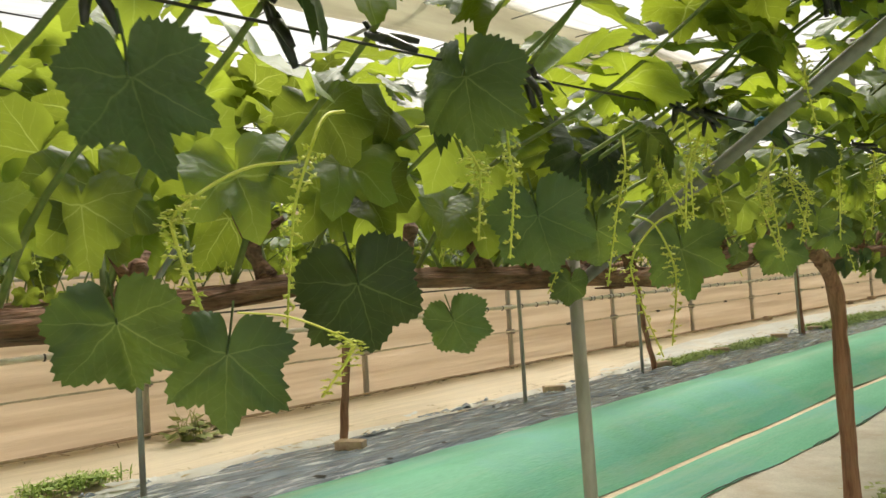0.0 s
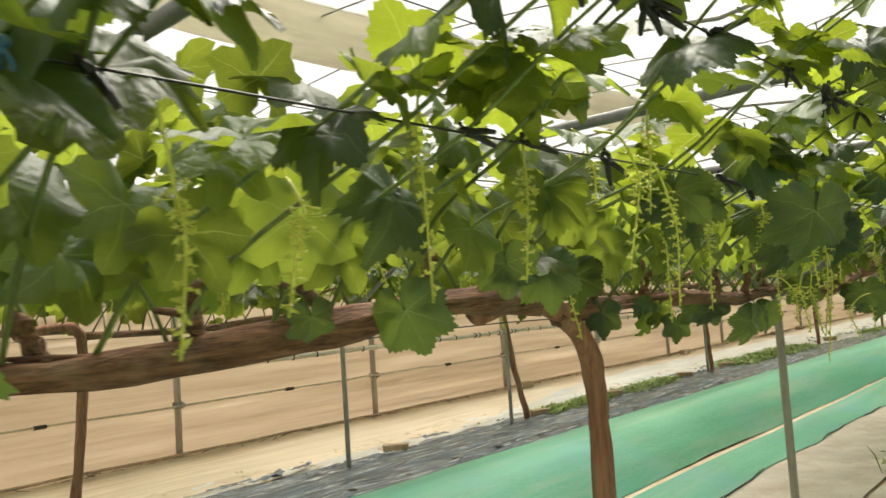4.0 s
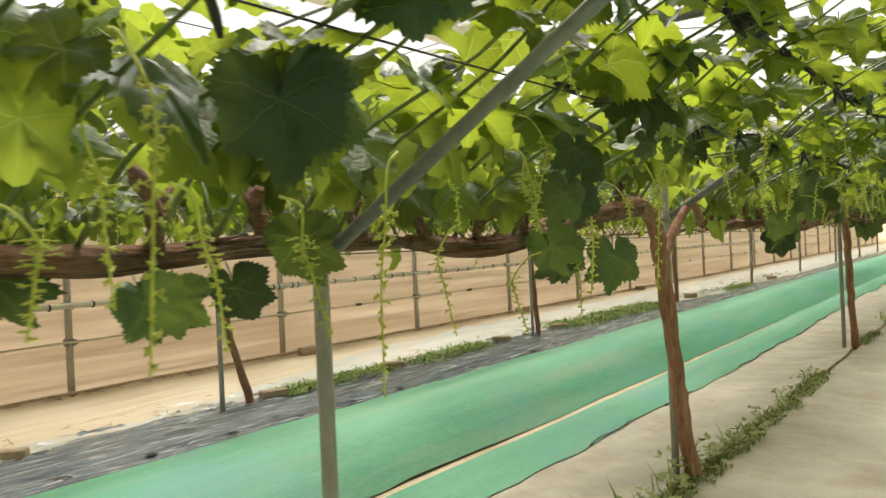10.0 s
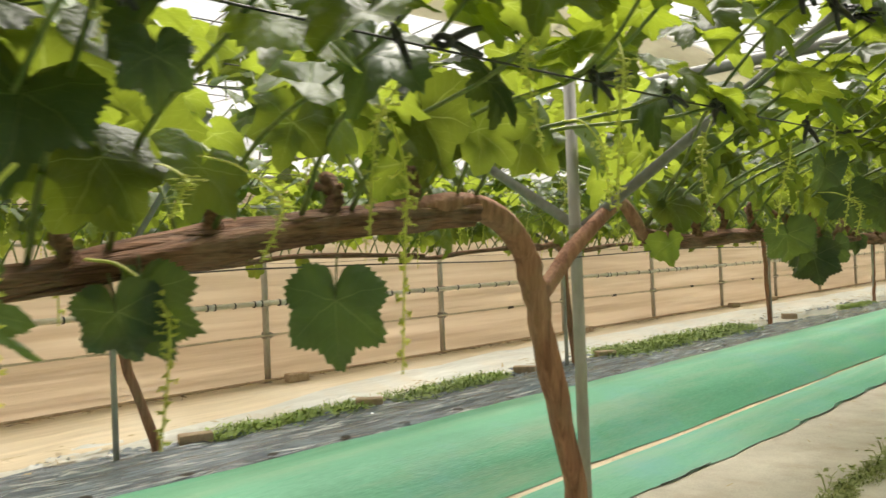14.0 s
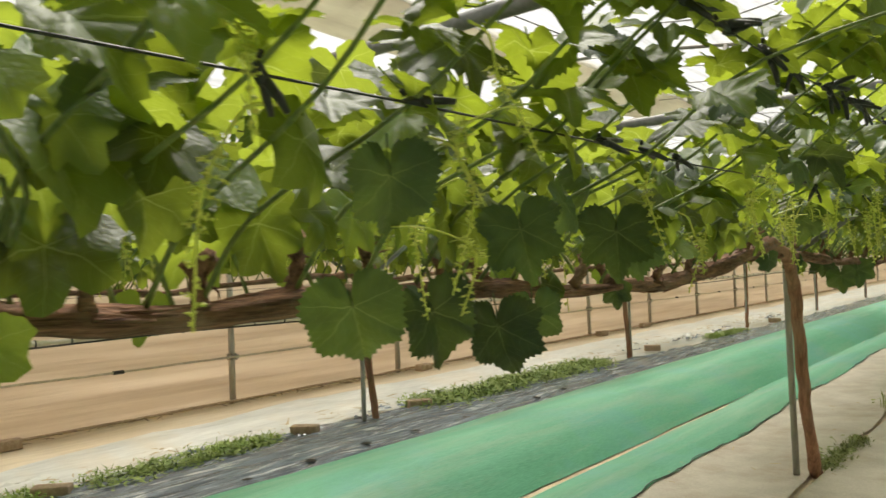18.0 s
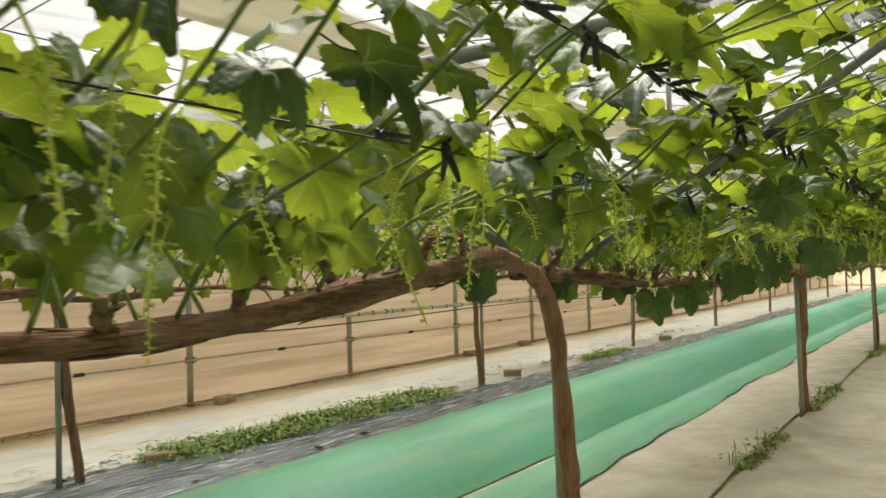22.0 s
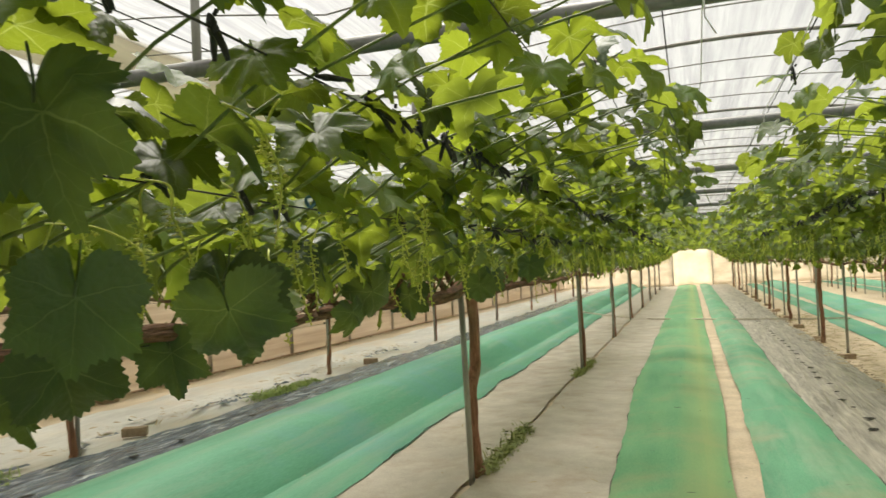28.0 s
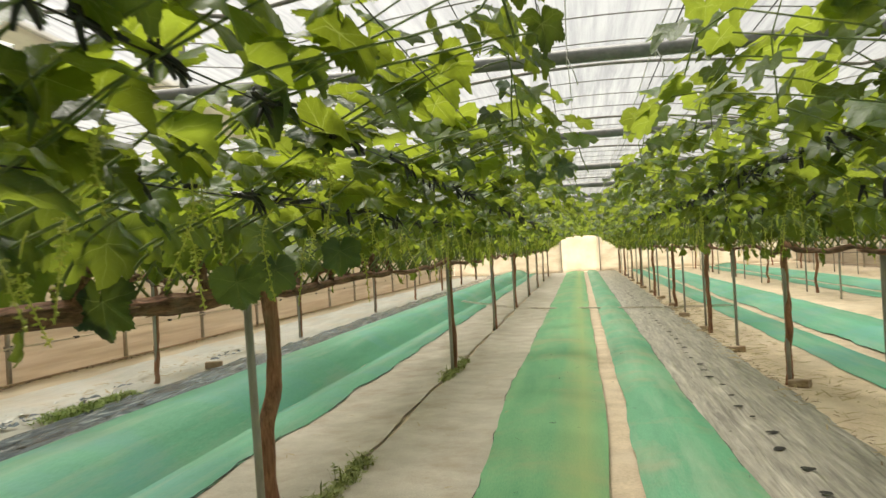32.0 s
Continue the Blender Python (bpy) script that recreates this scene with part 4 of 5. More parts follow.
# ---- vines ----
def vine(x, y, head, y_left, y_right, seed, trunk_bend, near=False, dense=False, lows=(), z_cordon=1.2, clip_side=0, fork=None):
    """A grape vine: trunk, two cordon arms along the row, shoots that slant out over the wires, leaves and flower racemes."""
    rng = random.Random(seed)
    root = tagged(new("grape_vine"), "leafy grape vine with a bare brown trunk and hanging flower racemes" if near else "leafy grape vine trained on the wire trellis", "vine", "grape vines")
    root.location = (x, y, 0)
    # trunk
    pts = smooth_line([(0, 0, -0.03)] + [(bx, by, z) for bx, by, z in trunk_bend] + ([] if trunk_bend[-1][2] > head[2] - 0.2 else [(head[0], head[1] - 0.005, head[2] - 0.11)]) + [(head[0], head[1] - 0.04, head[2] - 0.02), (head[0], head[1] - 0.16, head[2] + 0.008), (head[0], head[1] - 0.38, head[2] - 0.02)], 7)
    for k, p in enumerate(pts):
        p += Vector((0.010 * noise.noise((k * 0.35, seed, 1.0)), 0.012 * noise.noise((k * 0.35, seed, 6.0)), 0)) * min(1.0, k / 5)
    r0 = 0.033 if near else 0.030
    bm = bmesh.new()
    tube(bm, pts, [r0 * (1.30 - 0.3 * min(1, k / 6)) * (1 + 0.05 * math.sin(k * 0.5 + seed)) for k in range(len(pts))], 14 if near else 9, 0.10, rng, True, 0.14 if near else 0.0)
    if fork:
        tube(bm, smooth_line(fork, 5), [0.023 - 0.004 * k / (5 * (len(fork) - 1)) for k in range(5 * (len(fork) - 1) + 1)], 10, 0.18, rng)
    part("trunk", bm, TRUNK_BARK, root)
    # cordon arms
    arms = []
    for end in (y_left, y_right):
        n = max(3, int(abs(end - head[1]) / 0.4))
        ctrl = [Vector((head[0], head[1] - 0.13, head[2] - 0.005)) if end < 0 else Vector(fork[-1]) if fork else Vector((head[0], head[1] - 0.03, head[2] - 0.05))]
        for k in range(1, n + 1):
            u = k / n
            loose = 1.0 if k < n else 0.2
            ctrl.append(Vector((loose * rng.uniform(-0.03, 0.03), ctrl[0].y + (end - ctrl[0].y) * u, ctrl[0].z + (z_cordon - ctrl[0].z) * min(1, u * 1.8) + loose * rng.uniform(-0.028, 0.028))))
        line = smooth_line(ctrl, 6)
        bm = bmesh.new()
        big = (0.034 if end < 0 else 0.026) if near else 0.024
        tube(bm, line, [big * (1 - 0.30 * k / len(line)) * (1 + 0.12 * math.sin(k * 0.45 + seed) + (0.16 if near and k % 7 in (3, 4) else 0.0)) * min(1.0, 0.6 + (len(line) - 1 - k) / 6) for k in range(len(line))], 18 if near else 6, 0.14, rng, True, 0.34 if near else 0.0)
        if near:
            for k in range(3, len(line) - 1, 4):
                p = line[k] + Vector((rng.uniform(-0.012, 0.012), 0, 0.015))
                q = p + Vector((rng.uniform(-0.05, 0.06), rng.uniform(-0.06, 0.06), rng.uniform(0.07, 0.15)))
                mid = p.lerp(q, 0.5) + Vector((rng.uniform(-0.015, 0.015), rng.uniform(-0.02, 0.02), 0))
                tube(bm, smooth_line([p, mid, q], 4), [0.021, 0.016, 0.013, 0.018, 0.014, 0.011, 0.015, 0.016, 0.009], 8, 0.45, rng)
                for _ in range(2):
                    tip = mid + Vector((rng.uniform(-0.05, 0.05), rng.uniform(-0.06, 0.06), rng.uniform(0.01, 0.06)))
                    tube(bm, [mid, mid.lerp(tip, 0.6), tip], [0.010, 0.008, 0.006], 6, 0.4, rng)
                for _ in range(3):
                    o = p.lerp(q, rng.uniform(0.1, 0.9)) + Vector((rng.uniform(-0.015, 0.015), rng.uniform(-0.015, 0.015), 0))
                    w = o + Vector((rng.uniform(-0.04, 0.04), rng.uniform(-0.04, 0.04), rng.uniform(-0.05, 0.02)))
                    tube(bm, [o, o.lerp(w, 0.5) + Vector((0.004, 0.006, 0.003)), w], [0.0018, 0.0024, 0.001], 4)
            for k in range(44):
                i = rng.randrange(2, len(line) - 4)
                a, off = rng.uniform(0, 6.28), rng.uniform(0.8, 1.1)
                d = Vector((math.cos(a), 0, math.sin(a))) * big * (1 - 0.4 * i / len(line)) * off
                tube(bm, [line[i] + d, line[i + 1] + d * 1.12, line[i + 2] + d * rng.uniform(0.95, 1.4)], [0.004, 0.005, 0.002], 4)
        part("cordon", bm, BARK, root)
        arms += line
    # shoots
    rich = near or dense
    singles, joined, racemes, clips = [], [], [], []
    shoot_bm = None if near else bmesh.new()
    total = abs(y_right - y_left)
    count = int(total / (0.078 if rich else 0.13))
    for k in range(count):
        yk = y_left + total * (k + rng.uniform(0.2, 0.8)) / count
        base = min(arms, key=lambda p: abs(p.y - yk))
        s = 1 if k % 2 == 0 else -1
        out = rng.uniform(1.05, 1.36) if y < 7 else rng.uniform(1.15, 1.52)
        drift = rng.uniform(-0.15, 0.50)
        lift = rng.uniform(-0.04, 0.10)
        ctrl = [base + Vector((0, 0, 0.02)), base + Vector((s * 0.14, drift * 0.12, 0.17 + lift * 0.4)), Vector((s * 0.45, yk + drift * 0.38, 1.535 + lift * 0.3)), Vector((s * 0.72, yk + drift * 0.65, 1.72 + lift * 0.6)), Vector((s * out, yk + drift, 1.90 + lift + rng.uniform(-0.08, 0.06)))]
        if rng.random() < 0.6:
            ctrl.append(Vector((s * (out + rng.uniform(0.03, 0.16)), yk + drift * 1.2, 1.86 + rng.uniform(-0.22, 0.12))))
        line = smooth_line(ctrl, 4)
        radii = [0.0058 - 0.0034 * j / len(line) for j in range(len(line))]
        if near and s > 0:
            bm = bmesh.new()
            tube(bm, line, radii, 6)
            part("shoot", bm, SHOOT, root)
        else:
            if shoot_bm is None:
                shoot_bm = bmesh.new()
            tube(shoot_bm, line[::2] + line[-1:], radii[::2] + radii[-1:], 4)
        clips.append((s, yk + drift * 0.38, 0.45, 1.53, 0.45))
        clips.append((s, yk + drift * 0.65, 0.72, 1.715, 0.85))
        # leaves at the nodes
        nodes = 13 if rich else 14
        for j in range(nodes):
            u = 0.12 + 0.88 * (j + rng.random() * 0.7) / nodes
            if u < 0.34 and rng.random() < 0.30:
                continue
            p = line[min(len(line) - 1, int(u * (len(line) - 1)))]
            side = 1 if j % 2 else -1
            hang = rng.random() ** 2 * (0.7 if u < 0.8 else 1.5)
            away = Vector((s * rng.uniform(-0.3, 0.9), side * rng.uniform(0.25, 1.0), 0)).normalized()
            tip = away + Vector((0, 0, -0.12 - hang))
            normal = Vector((s * 0.25 + rng.uniform(-0.5, 0.5), rng.uniform(-0.5, 0.5), 1.0))
            if u < 0.34:
                tip = Vector((s * rng.uniform(0.2, 0.9), side * rng.uniform(0.1, 0.8), -rng.uniform(0.5, 1.6)))
                normal = Vector((s * 1.0, rng.uniform(-0.7, 0.6), rng.uniform(0.1, 0.8)))
            size = rng.uniform(0.078, 0.124) * (1.0 if u < 0.8 else 0.80) * (0.98 if rich else 1.05)
            place = p + away * rng.uniform(0.04, 0.11) + Vector((0, 0, rng.uniform(0.01, 0.13)))
            if u < 0.34 and place.z < 1.34:
                place.z = 1.34 + rng.uniform(-0.03, 0.06)
            if s > 0 and place.x + x > 0.82 and place.x + x < 1.9 and place.z < 1.64 and y < -2:
                continue
            (singles if near and place.x > 0.0 else joined).append(frame_of(tip, normal, place, size))
        if rng.random() < (0.40 if near and s > 0 and y < -6 else 0.8):
            p = line[rng.randint(5, 9)] if rng.random() < 0.7 else line[rng.randint(8, 11)]
            racemes.append(p + Vector((0, rng.uniform(-0.02, 0.02), -0.01)))
    # a top layer of leaves that stand up towards the roof
    for k in range(int(total * (11 if near and y < -10 else 24 if near else 14 if dense else 0))):
        s = 1 if rng.random() < 0.65 else -1
        px = s * rng.uniform(0.05, 1.0)
        normal = Vector((rng.uniform(-0.7, 0.7), rng.uniform(-0.7, 0.7), 1.0))
        tip = Vector((s * rng.uniform(-0.3, 1.0), rng.uniform(-1, 1), rng.uniform(-0.6, 0.3)))
        place = Vector((px, rng.uniform(y_left, y_right), 1.50 + 0.38 * abs(px) + rng.uniform(0.0, 0.26)))
        (singles if near and px > 0.25 else joined).append(frame_of(tip, normal, place, rng.uniform(0.085, 0.13)))
    # hanging low leaves under the cordon
    for k in range(int(total * (1.2 if near else 4))):
        yk = rng.uniform(y_left, y_right)
        normal = Vector((rng.choice((1, 1, -1)) * 1.0, rng.uniform(-0.8, 0.8), rng.uniform(-0.1, 0.5)))
        tip = Vector((rng.uniform(-0.3, 0.4), rng.uniform(-0.5, 0.5), -1.0))
        joined.append(frame_of(tip, normal, Vector((rng.uniform(-0.22, 0.10), yk, rng.uniform(1.15, 1.30))), rng.uniform(0.05, 0.08)))
    if near:
        rng.shuffle(singles)
        singles.sort(key=lambda m: 0 if m.translation.x > 0.25 else 1)
        for lx, ly, lz, size, face in lows:
            turn = radians(face + rng.uniform(-28, 28))
            tip = Vector((rng.uniform(-0.15, 0.3), rng.uniform(-0.35, 0.35), -1.0))
            singles.insert(0, frame_of(tip, Vector((math.cos(turn), math.sin(turn), rng.uniform(0.0, 0.5))), Vector((lx, ly - y, lz)), size))
        for k, m in enumerate(singles[:300]):
            old = k < len(lows) or (m.translation.z < 1.55 and rng.random() < 0.45) or rng.random() < 0.10
            ob = new("leaf", rng.choice(OLD_LEAVES if old else LEAVES))
            ob.parent = root
            ob.matrix_basis = m
        joined += singles[300:]
    if shoot_bm:
        tagged(part("shoot_growth", shoot_bm, SHOOT, root), kind="stuff")
    for p in racemes:
        ob = new("raceme", BUNCHES[rng.randrange(len(BUNCHES))] if near and p.x > 0 else BUNCHES_FAR[rng.randrange(3)])
        ob.parent = root
        ob.matrix_basis = pose(*p, rng.uniform(-14, 14), rng.uniform(-14, 14), rng.uniform(0, 360)) @ Matrix.Scale(rng.uniform(0.7, 1.15), 4)
    if near:
        for rx, ry, rz, long in RACEMES:
            if y + y_left <= ry < y + y_right:
                ob = new("raceme", BUNCHES[rng.randrange(len(BUNCHES))])
                ob.parent = root
                ob.matrix_basis = pose(rx, ry - y, rz, rng.uniform(-6, 6), rng.uniform(-6, 6), rng.uniform(0, 360)) @ Matrix.Diagonal((1.15, 1.15, long / 0.265, 1))
    fol = joined_leaves("foliage", joined, FOLIAGE, MID if rich else LOW)
    fol.parent = root
    for s, yk, dx, z, odds in clips:
        if s == clip_side and rng.random() < odds:
            vine_clip((x + s * dx, y + yk, z + 0.01), rng.uniform(20, 110), rng.uniform(-50, 50), near)
            if dx > 0.5 and rng.random() < 0.35:
                vine_clip((x + s * dx, y + yk + rng.uniform(0.02, 0.05), z + 0.0), rng.uniform(-60, 60), rng.uniform(-50, 50), near)
    return root


# leaves that hang low or stand out along the aisle: x, y, z, size, heading
HANGING_A = ((0.75, -16.34, 1.35, 0.057, -22), (0.25, -16.16, 1.18, 0.091, -21), (0.3, -16.04, 1.13, 0.096, -28), (0.28, -15.8, 1.21, 0.115, -38), (0.5, -15.77, 1.49, 0.094, -47), (0.2, -15.52, 1.13, 0.072, -45), (0.3, -15.37, 1.32, 0.115, -52), (0.2, -15.03, 1.3, 0.095, -56), (0.1, -15.01, 1.18, 0.057, -54), (0.25, -14.73, 1.25, 0.115, -62), (0.1, -14.07, 1.24, 0.056, -44), (0.15, -13.87, 1.24, 0.097, -50), (0.15, -13.52, 1.33, 0.095, -56), (0.15, -13.35, 1.32, 0.095, -34), (0.12, -13.18, 1.3, 0.083, -38), (0.75, -13.16, 1.4, 0.11, -35), (0.4, -13.12, 1.5, 0.115, -47))
HANGING_B = ((0.05, -12.94, 1.19, 0.066, -62), (0.5, -12.84, 1.61, 0.115, -57), (0.05, -12.7, 1.2, 0.047, -34), (0.1, -12.56, 1.13, 0.055, -39), (0.35, -12.55, 1.13, 0.08, -24), (0.45, -12.45, 1.37, 0.1, -31), (0.4, -12.34, 1.38, 0.115, -53), (0.0, -12.19, 1.18, 0.073, -55), (0.0, -12.11, 1.16, 0.077, -48), (0.0, -12.04, 1.17, 0.085, -35), (0.15, -11.87, 1.12, 0.067, -43), (0.1, -11.79, 1.12, 0.07, -55), (0.4, -11.79, 1.42, 0.115, -62), (0.4, -11.77, 1.42, 0.115, -52))
HANGING_C = ((0.55, -11.65, 1.63, 0.115, -59), (0.0, -11.58, 1.12, 0.076, -62), (0.2, -11.58, 1.21, 0.086, -51), (0.5, -11.04, 1.39, 0.057, -17), (0.4, -10.91, 1.3, 0.073, -22), (0.35, -10.75, 1.29, 0.067, -29), (0.2, -10.64, 1.17, 0.095, -69), (0.45, -10.5, 1.45, 0.052, -42), (0.12, -10.43, 1.13, 0.083, -36), (0.1, -10.39, 1.15, 0.094, -64), (0.12, -10.02, 1.12, 0.115, -47), (0.4, -8.26, 1.43, 0.09, -26), (0.25, -8.21, 1.22, 0.103, -25), (0.15, -7.88, 1.19, 0.112, -35), (0.3, -7.76, 1.36, 0.103, -43), (0.1, -7.58, 1.13, 0.115, -72), (0.15, -7.49, 1.16, 0.096, -46))
HANGING_D = ((0.3, -7.32, 1.36, 0.112, -53), (0.15, -6.93, 1.34, 0.115, -56), (0.0, -6.75, 1.18, 0.061, -56), (0.05, -5.25, 1.26, 0.066, -52), (0.2, -5.17, 1.45, 0.107, -57), (0.0, -4.63, 1.25, 0.064, -60), (0.80, -4.03, 1.31, 0.082, -50), (0.76, -3.98, 1.35, 0.07, -66), (0.84, -4.33, 1.34, 0.07, -48), (0.7, -4.23, 1.55, 0.106, -44), (0.0, -4.07, 1.24, 0.09, -65), (0.45, -3.95, 1.23, 0.097, -46), (0.4, -3.77, 1.28, 0.051, -49), (0.0, -3.62, 1.13, 0.102, -69), (0.5, -3.53, 1.31, 0.115, -57), (0.0, -3.11, 1.16, 0.115, -71), (0.5, -3.11, 1.74, 0.104, -64), (0.2, -2.16, 1.28, 0.115, -67), (0.35, -1.15, 1.27, 0.095, -70), (0.3, -0.70, 1.30, 0.10, -60), (0.25, -2.45, 1.22, 0.085, -55), (0.45, -0.35, 1.36, 0.095, -75), (0.1, -1.5, 1.24, 0.115, -78))
HANGING = HANGING_A + HANGING_B + HANGING_C + HANGING_D


# racemes that stand out along the aisle: x, y, z of the top, length
RACEMES_A = ((0.5, -16.12, 1.34, 0.17), (0.5, -16.07, 1.18, 0.1), (0.35, -15.65, 1.45, 0.2), (0.45, -15.06, 1.52, 0.27), (0.6, -14.93, 1.43, 0.2), (0.4, -14.87, 1.53, 0.26), (0.25, -14.86, 1.31, 0.28), (0.42, -14.53, 1.51, 0.35), (0.35, -14.29, 1.45, 0.24), (0.45, -14.09, 1.65, 0.44), (0.35, -13.45, 1.61, 0.17), (0.5, -13.41, 1.52, 0.3), (0.3, -12.93, 1.55, 0.35), (0.3, -12.59, 1.54, 0.41), (0.5, -12.43, 1.42, 0.22), (0.35, -12.4, 1.52, 0.22), (0.3, -12.14, 1.26, 0.18), (0.35, -12.01, 1.48, 0.38), (0.3, -11.88, 1.28, 0.27), (0.25, -11.62, 1.27, 0.27), (0.25, -11.38, 1.35, 0.42), (0.35, -11.01, 1.39, 0.21), (0.1, -10.98, 1.22, 0.24), (0.2, -10.76, 1.14, 0.2))
RACEMES_B = ((0.35, -10.65, 1.29, 0.28), (0.1, -10.41, 1.2, 0.26), (0.2, -10.38, 1.35, 0.09), (0.25, -10.29, 1.35, 0.13), (0.2, -9.93, 1.46, 0.46), (0.4, -9.01, 1.53, 0.26), (0.4, -8.53, 1.5, 0.28), (0.65, -8.31, 1.49, 0.11), (0.4, -8.18, 1.35, 0.13), (0.45, -7.35, 1.56, 0.32), (0.35, -6.97, 1.4, 0.19), (0.4, -6.34, 1.52, 0.19), (0.5, -6.22, 1.48, 0.09), (0.35, -5.76, 1.64, 0.29), (0.3, -5.75, 1.44, 0.14), (0.35, -5.53, 1.47, 0.11), (0.4, -4.84, 1.57, 0.26), (0.35, -4.16, 1.56, 0.37), (0.6, -4.04, 1.43, 0.12), (0.55, -3.81, 1.51, 0.18), (0.65, -3.71, 1.63, 0.22), (0.6, -3.7, 1.39, 0.13), (0.6, -3.56, 1.67, 0.2), (0.5, -3.52, 1.44, 0.19))
RACEMES_C = ((0.5, -3.21, 1.48, 0.22), (0.45, -3.08, 1.48, 0.2), (0.5, -2.63, 1.56, 0.18))
RACEMES = RACEMES_A + RACEMES_B + RACEMES_C


def low_leaves(y0, y1):
    return [h for h in HANGING if y0 <= h[1] < y1]


# row 1, beside the aisle that is walked
vine(0.0, -17.35, (0.0, -0.10, 1.24), -2.2, 2.5, 1, [(0.01, -0.02, 0.4), (0.0, -0.05, 0.8)], True, lows=low_leaves(-20, -15.2), clip_side=1)
vine(0.0, -12.95, (0.0, -0.14, 1.24), -2.3, 1.95, 2, [(0.0, 0.02, 0.35), (0.0, 0.025, 0.79), (0.0, 0.02, 0.96), (0.0, -0.02, 1.10)], True, lows=low_leaves(-15.2, -11.0), clip_side=1)
vine(0.0, -8.95, (0.0, -0.43, 1.31), -2.08, 2.2, 3, [(0.0, -0.14, 0.34), (0.0, -0.18, 0.53), (0.0, -0.25, 0.79), (0.0, -0.31, 1.01), (0.0, -0.335, 1.12), (0.0, -0.375, 1.215)], True, lows=low_leaves(-11.0, -6.85), clip_side=1, fork=[(0.0, -0.31, 1.07), (0.0, -0.15, 1.20), (0.0, 0.03, 1.31), (0.0, 0.11, 1.335), (0.01, 0.16, 1.285), (0.0, 0.23, 1.235)])
vine(0.0, -4.38, (0.0, -0.55, 1.34), -2.4, 2.12, 4, [(0.0, -0.05, 0.06), (0.0, -0.18, 0.39), (0.0, -0.22, 0.62), (0.0, -0.27, 0.95), (0.0, -0.33, 1.16), (0.0, -0.43, 1.27)], True, lows=low_leaves(-6.85, -2.3), clip_side=1)
vine(0.0, -0.05, (0.0, -0.02, 1.25), -2.25, 2.4, 5, [(0.0, -0.08, 0.14), (0.0, -0.13, 0.5), (0.0, 0.0, 0.84)], True, lows=low_leaves(-2.3, 3), clip_side=1)
vine(0.0, 4.95, (0.0, 0.0, 1.25), -2.6, 2.1, 6, [(0.02, -0.02, 0.4), (0.0, 0.0, 0.8)], False, True, clip_side=1)
y = 9.2
k = 7
while y < 34:
    vine(0.0, y, (0.0, RNG.uniform(-0.1, 0.1), 1.25), -2.2, 2.2, k, [(RNG.uniform(-0.03, 0.03), 0.03, 0.4), (0.0, RNG.uniform(-0.1, 0.05), 0.8)], clip_side=1 if y < 16 else 0)
    y += 4.4
    k += 1
# row 2, along the side wall
for y, lean in ((-17.6, -0.2), (-13.2, 0.10), (-8.90, -0.30), (-4.62, -0.13), (0.0, -0.10), (4.5, 0.06), (9.05, 0.05), (13.95, 0.05), (18.4, 0.05), (22.8, 0.0), (27.2, 0.05), (31.6, 0.0)):
    k += 1
    vine(-3.335, y, (0.0, lean, 1.24), -2.3, 2.3, k, [(0.0, 0.0, 0.07), (0.0, lean * 0.30, 0.36), (0.0, lean * 0.62, 0.66), (0.0, lean * 0.85, 1.06)], False, y < 6)
# row 3 and beyond
for rx in ROW_X[2:]:
    y = -12.74 if rx < 4 else -8.0
    while y < 34:
        k += 1
        vine(rx - (0.10 if rx < 4 else 0.0), y + RNG.uniform(-0.02, 0.02), (0.0, RNG.uniform(-0.1, 0.1), 1.24), -2.2, 2.2, k, [(RNG.uniform(-0.02, 0.02), 0.0, 0.12), (RNG.uniform(-0.03, 0.02), RNG.uniform(-0.04, 0.04), 0.30 + RNG.uniform(-0.06, 0.06)), (RNG.uniform(-0.01, 0.03), RNG.uniform(-0.1, 0.05), 0.58 + RNG.uniform(-0.06, 0.06)), (RNG.uniform(-0.02, 0.02), 0.0, 0.88)], False, rx < 4 and y < 8, clip_side=-1 if rx < 4 and y < 10 else 0)
        y += 4.15 if rx < 4 else 4.6


# the clips further off, joined
cos = np.concatenate([np.array([v.co[:] for v in m.vertices]) for m in (CLIP_MESH, RING_MESH)])
polys = [list(p.vertices) for p in CLIP_MESH.polygons] + [[v + len(CLIP_MESH.vertices) for v in p.vertices] for p in RING_MESH.polygons]
places, faces = [], []
for m in FAR_CLIPS:
    a = np.array(m)
    faces += [[v + len(places) * len(cos) for v in p] for p in polys]
    places.append(cos @ a[:3, :3].T + a[:3, 3])
me = bpy.data.meshes.new("clip_line")
me.from_pydata(np.concatenate(places).tolist(), [], faces)
me.materials.append(CLIP)
tagged(new("clip_line", me), "black plastic clips along the far trellis wires", "clips", kind="stuff")


# ---- bricks, weeds, hoses and small things on the ground ----
def brick_mesh():
    bm = bmesh.new()
    box(bm, -0.105, -0.05, 0, 0.105, 0.05, 0.075, 0.008)
    rng = random.Random(3)
    for v in bm.verts:
        v.co += Vector((rng.uniform(-1, 1), rng.uniform(-1, 1), rng.uniform(-1, 1) if v.co.z > 0.02 else 0)) * 0.003
    return mesh_of("brick", bm, BRICK)


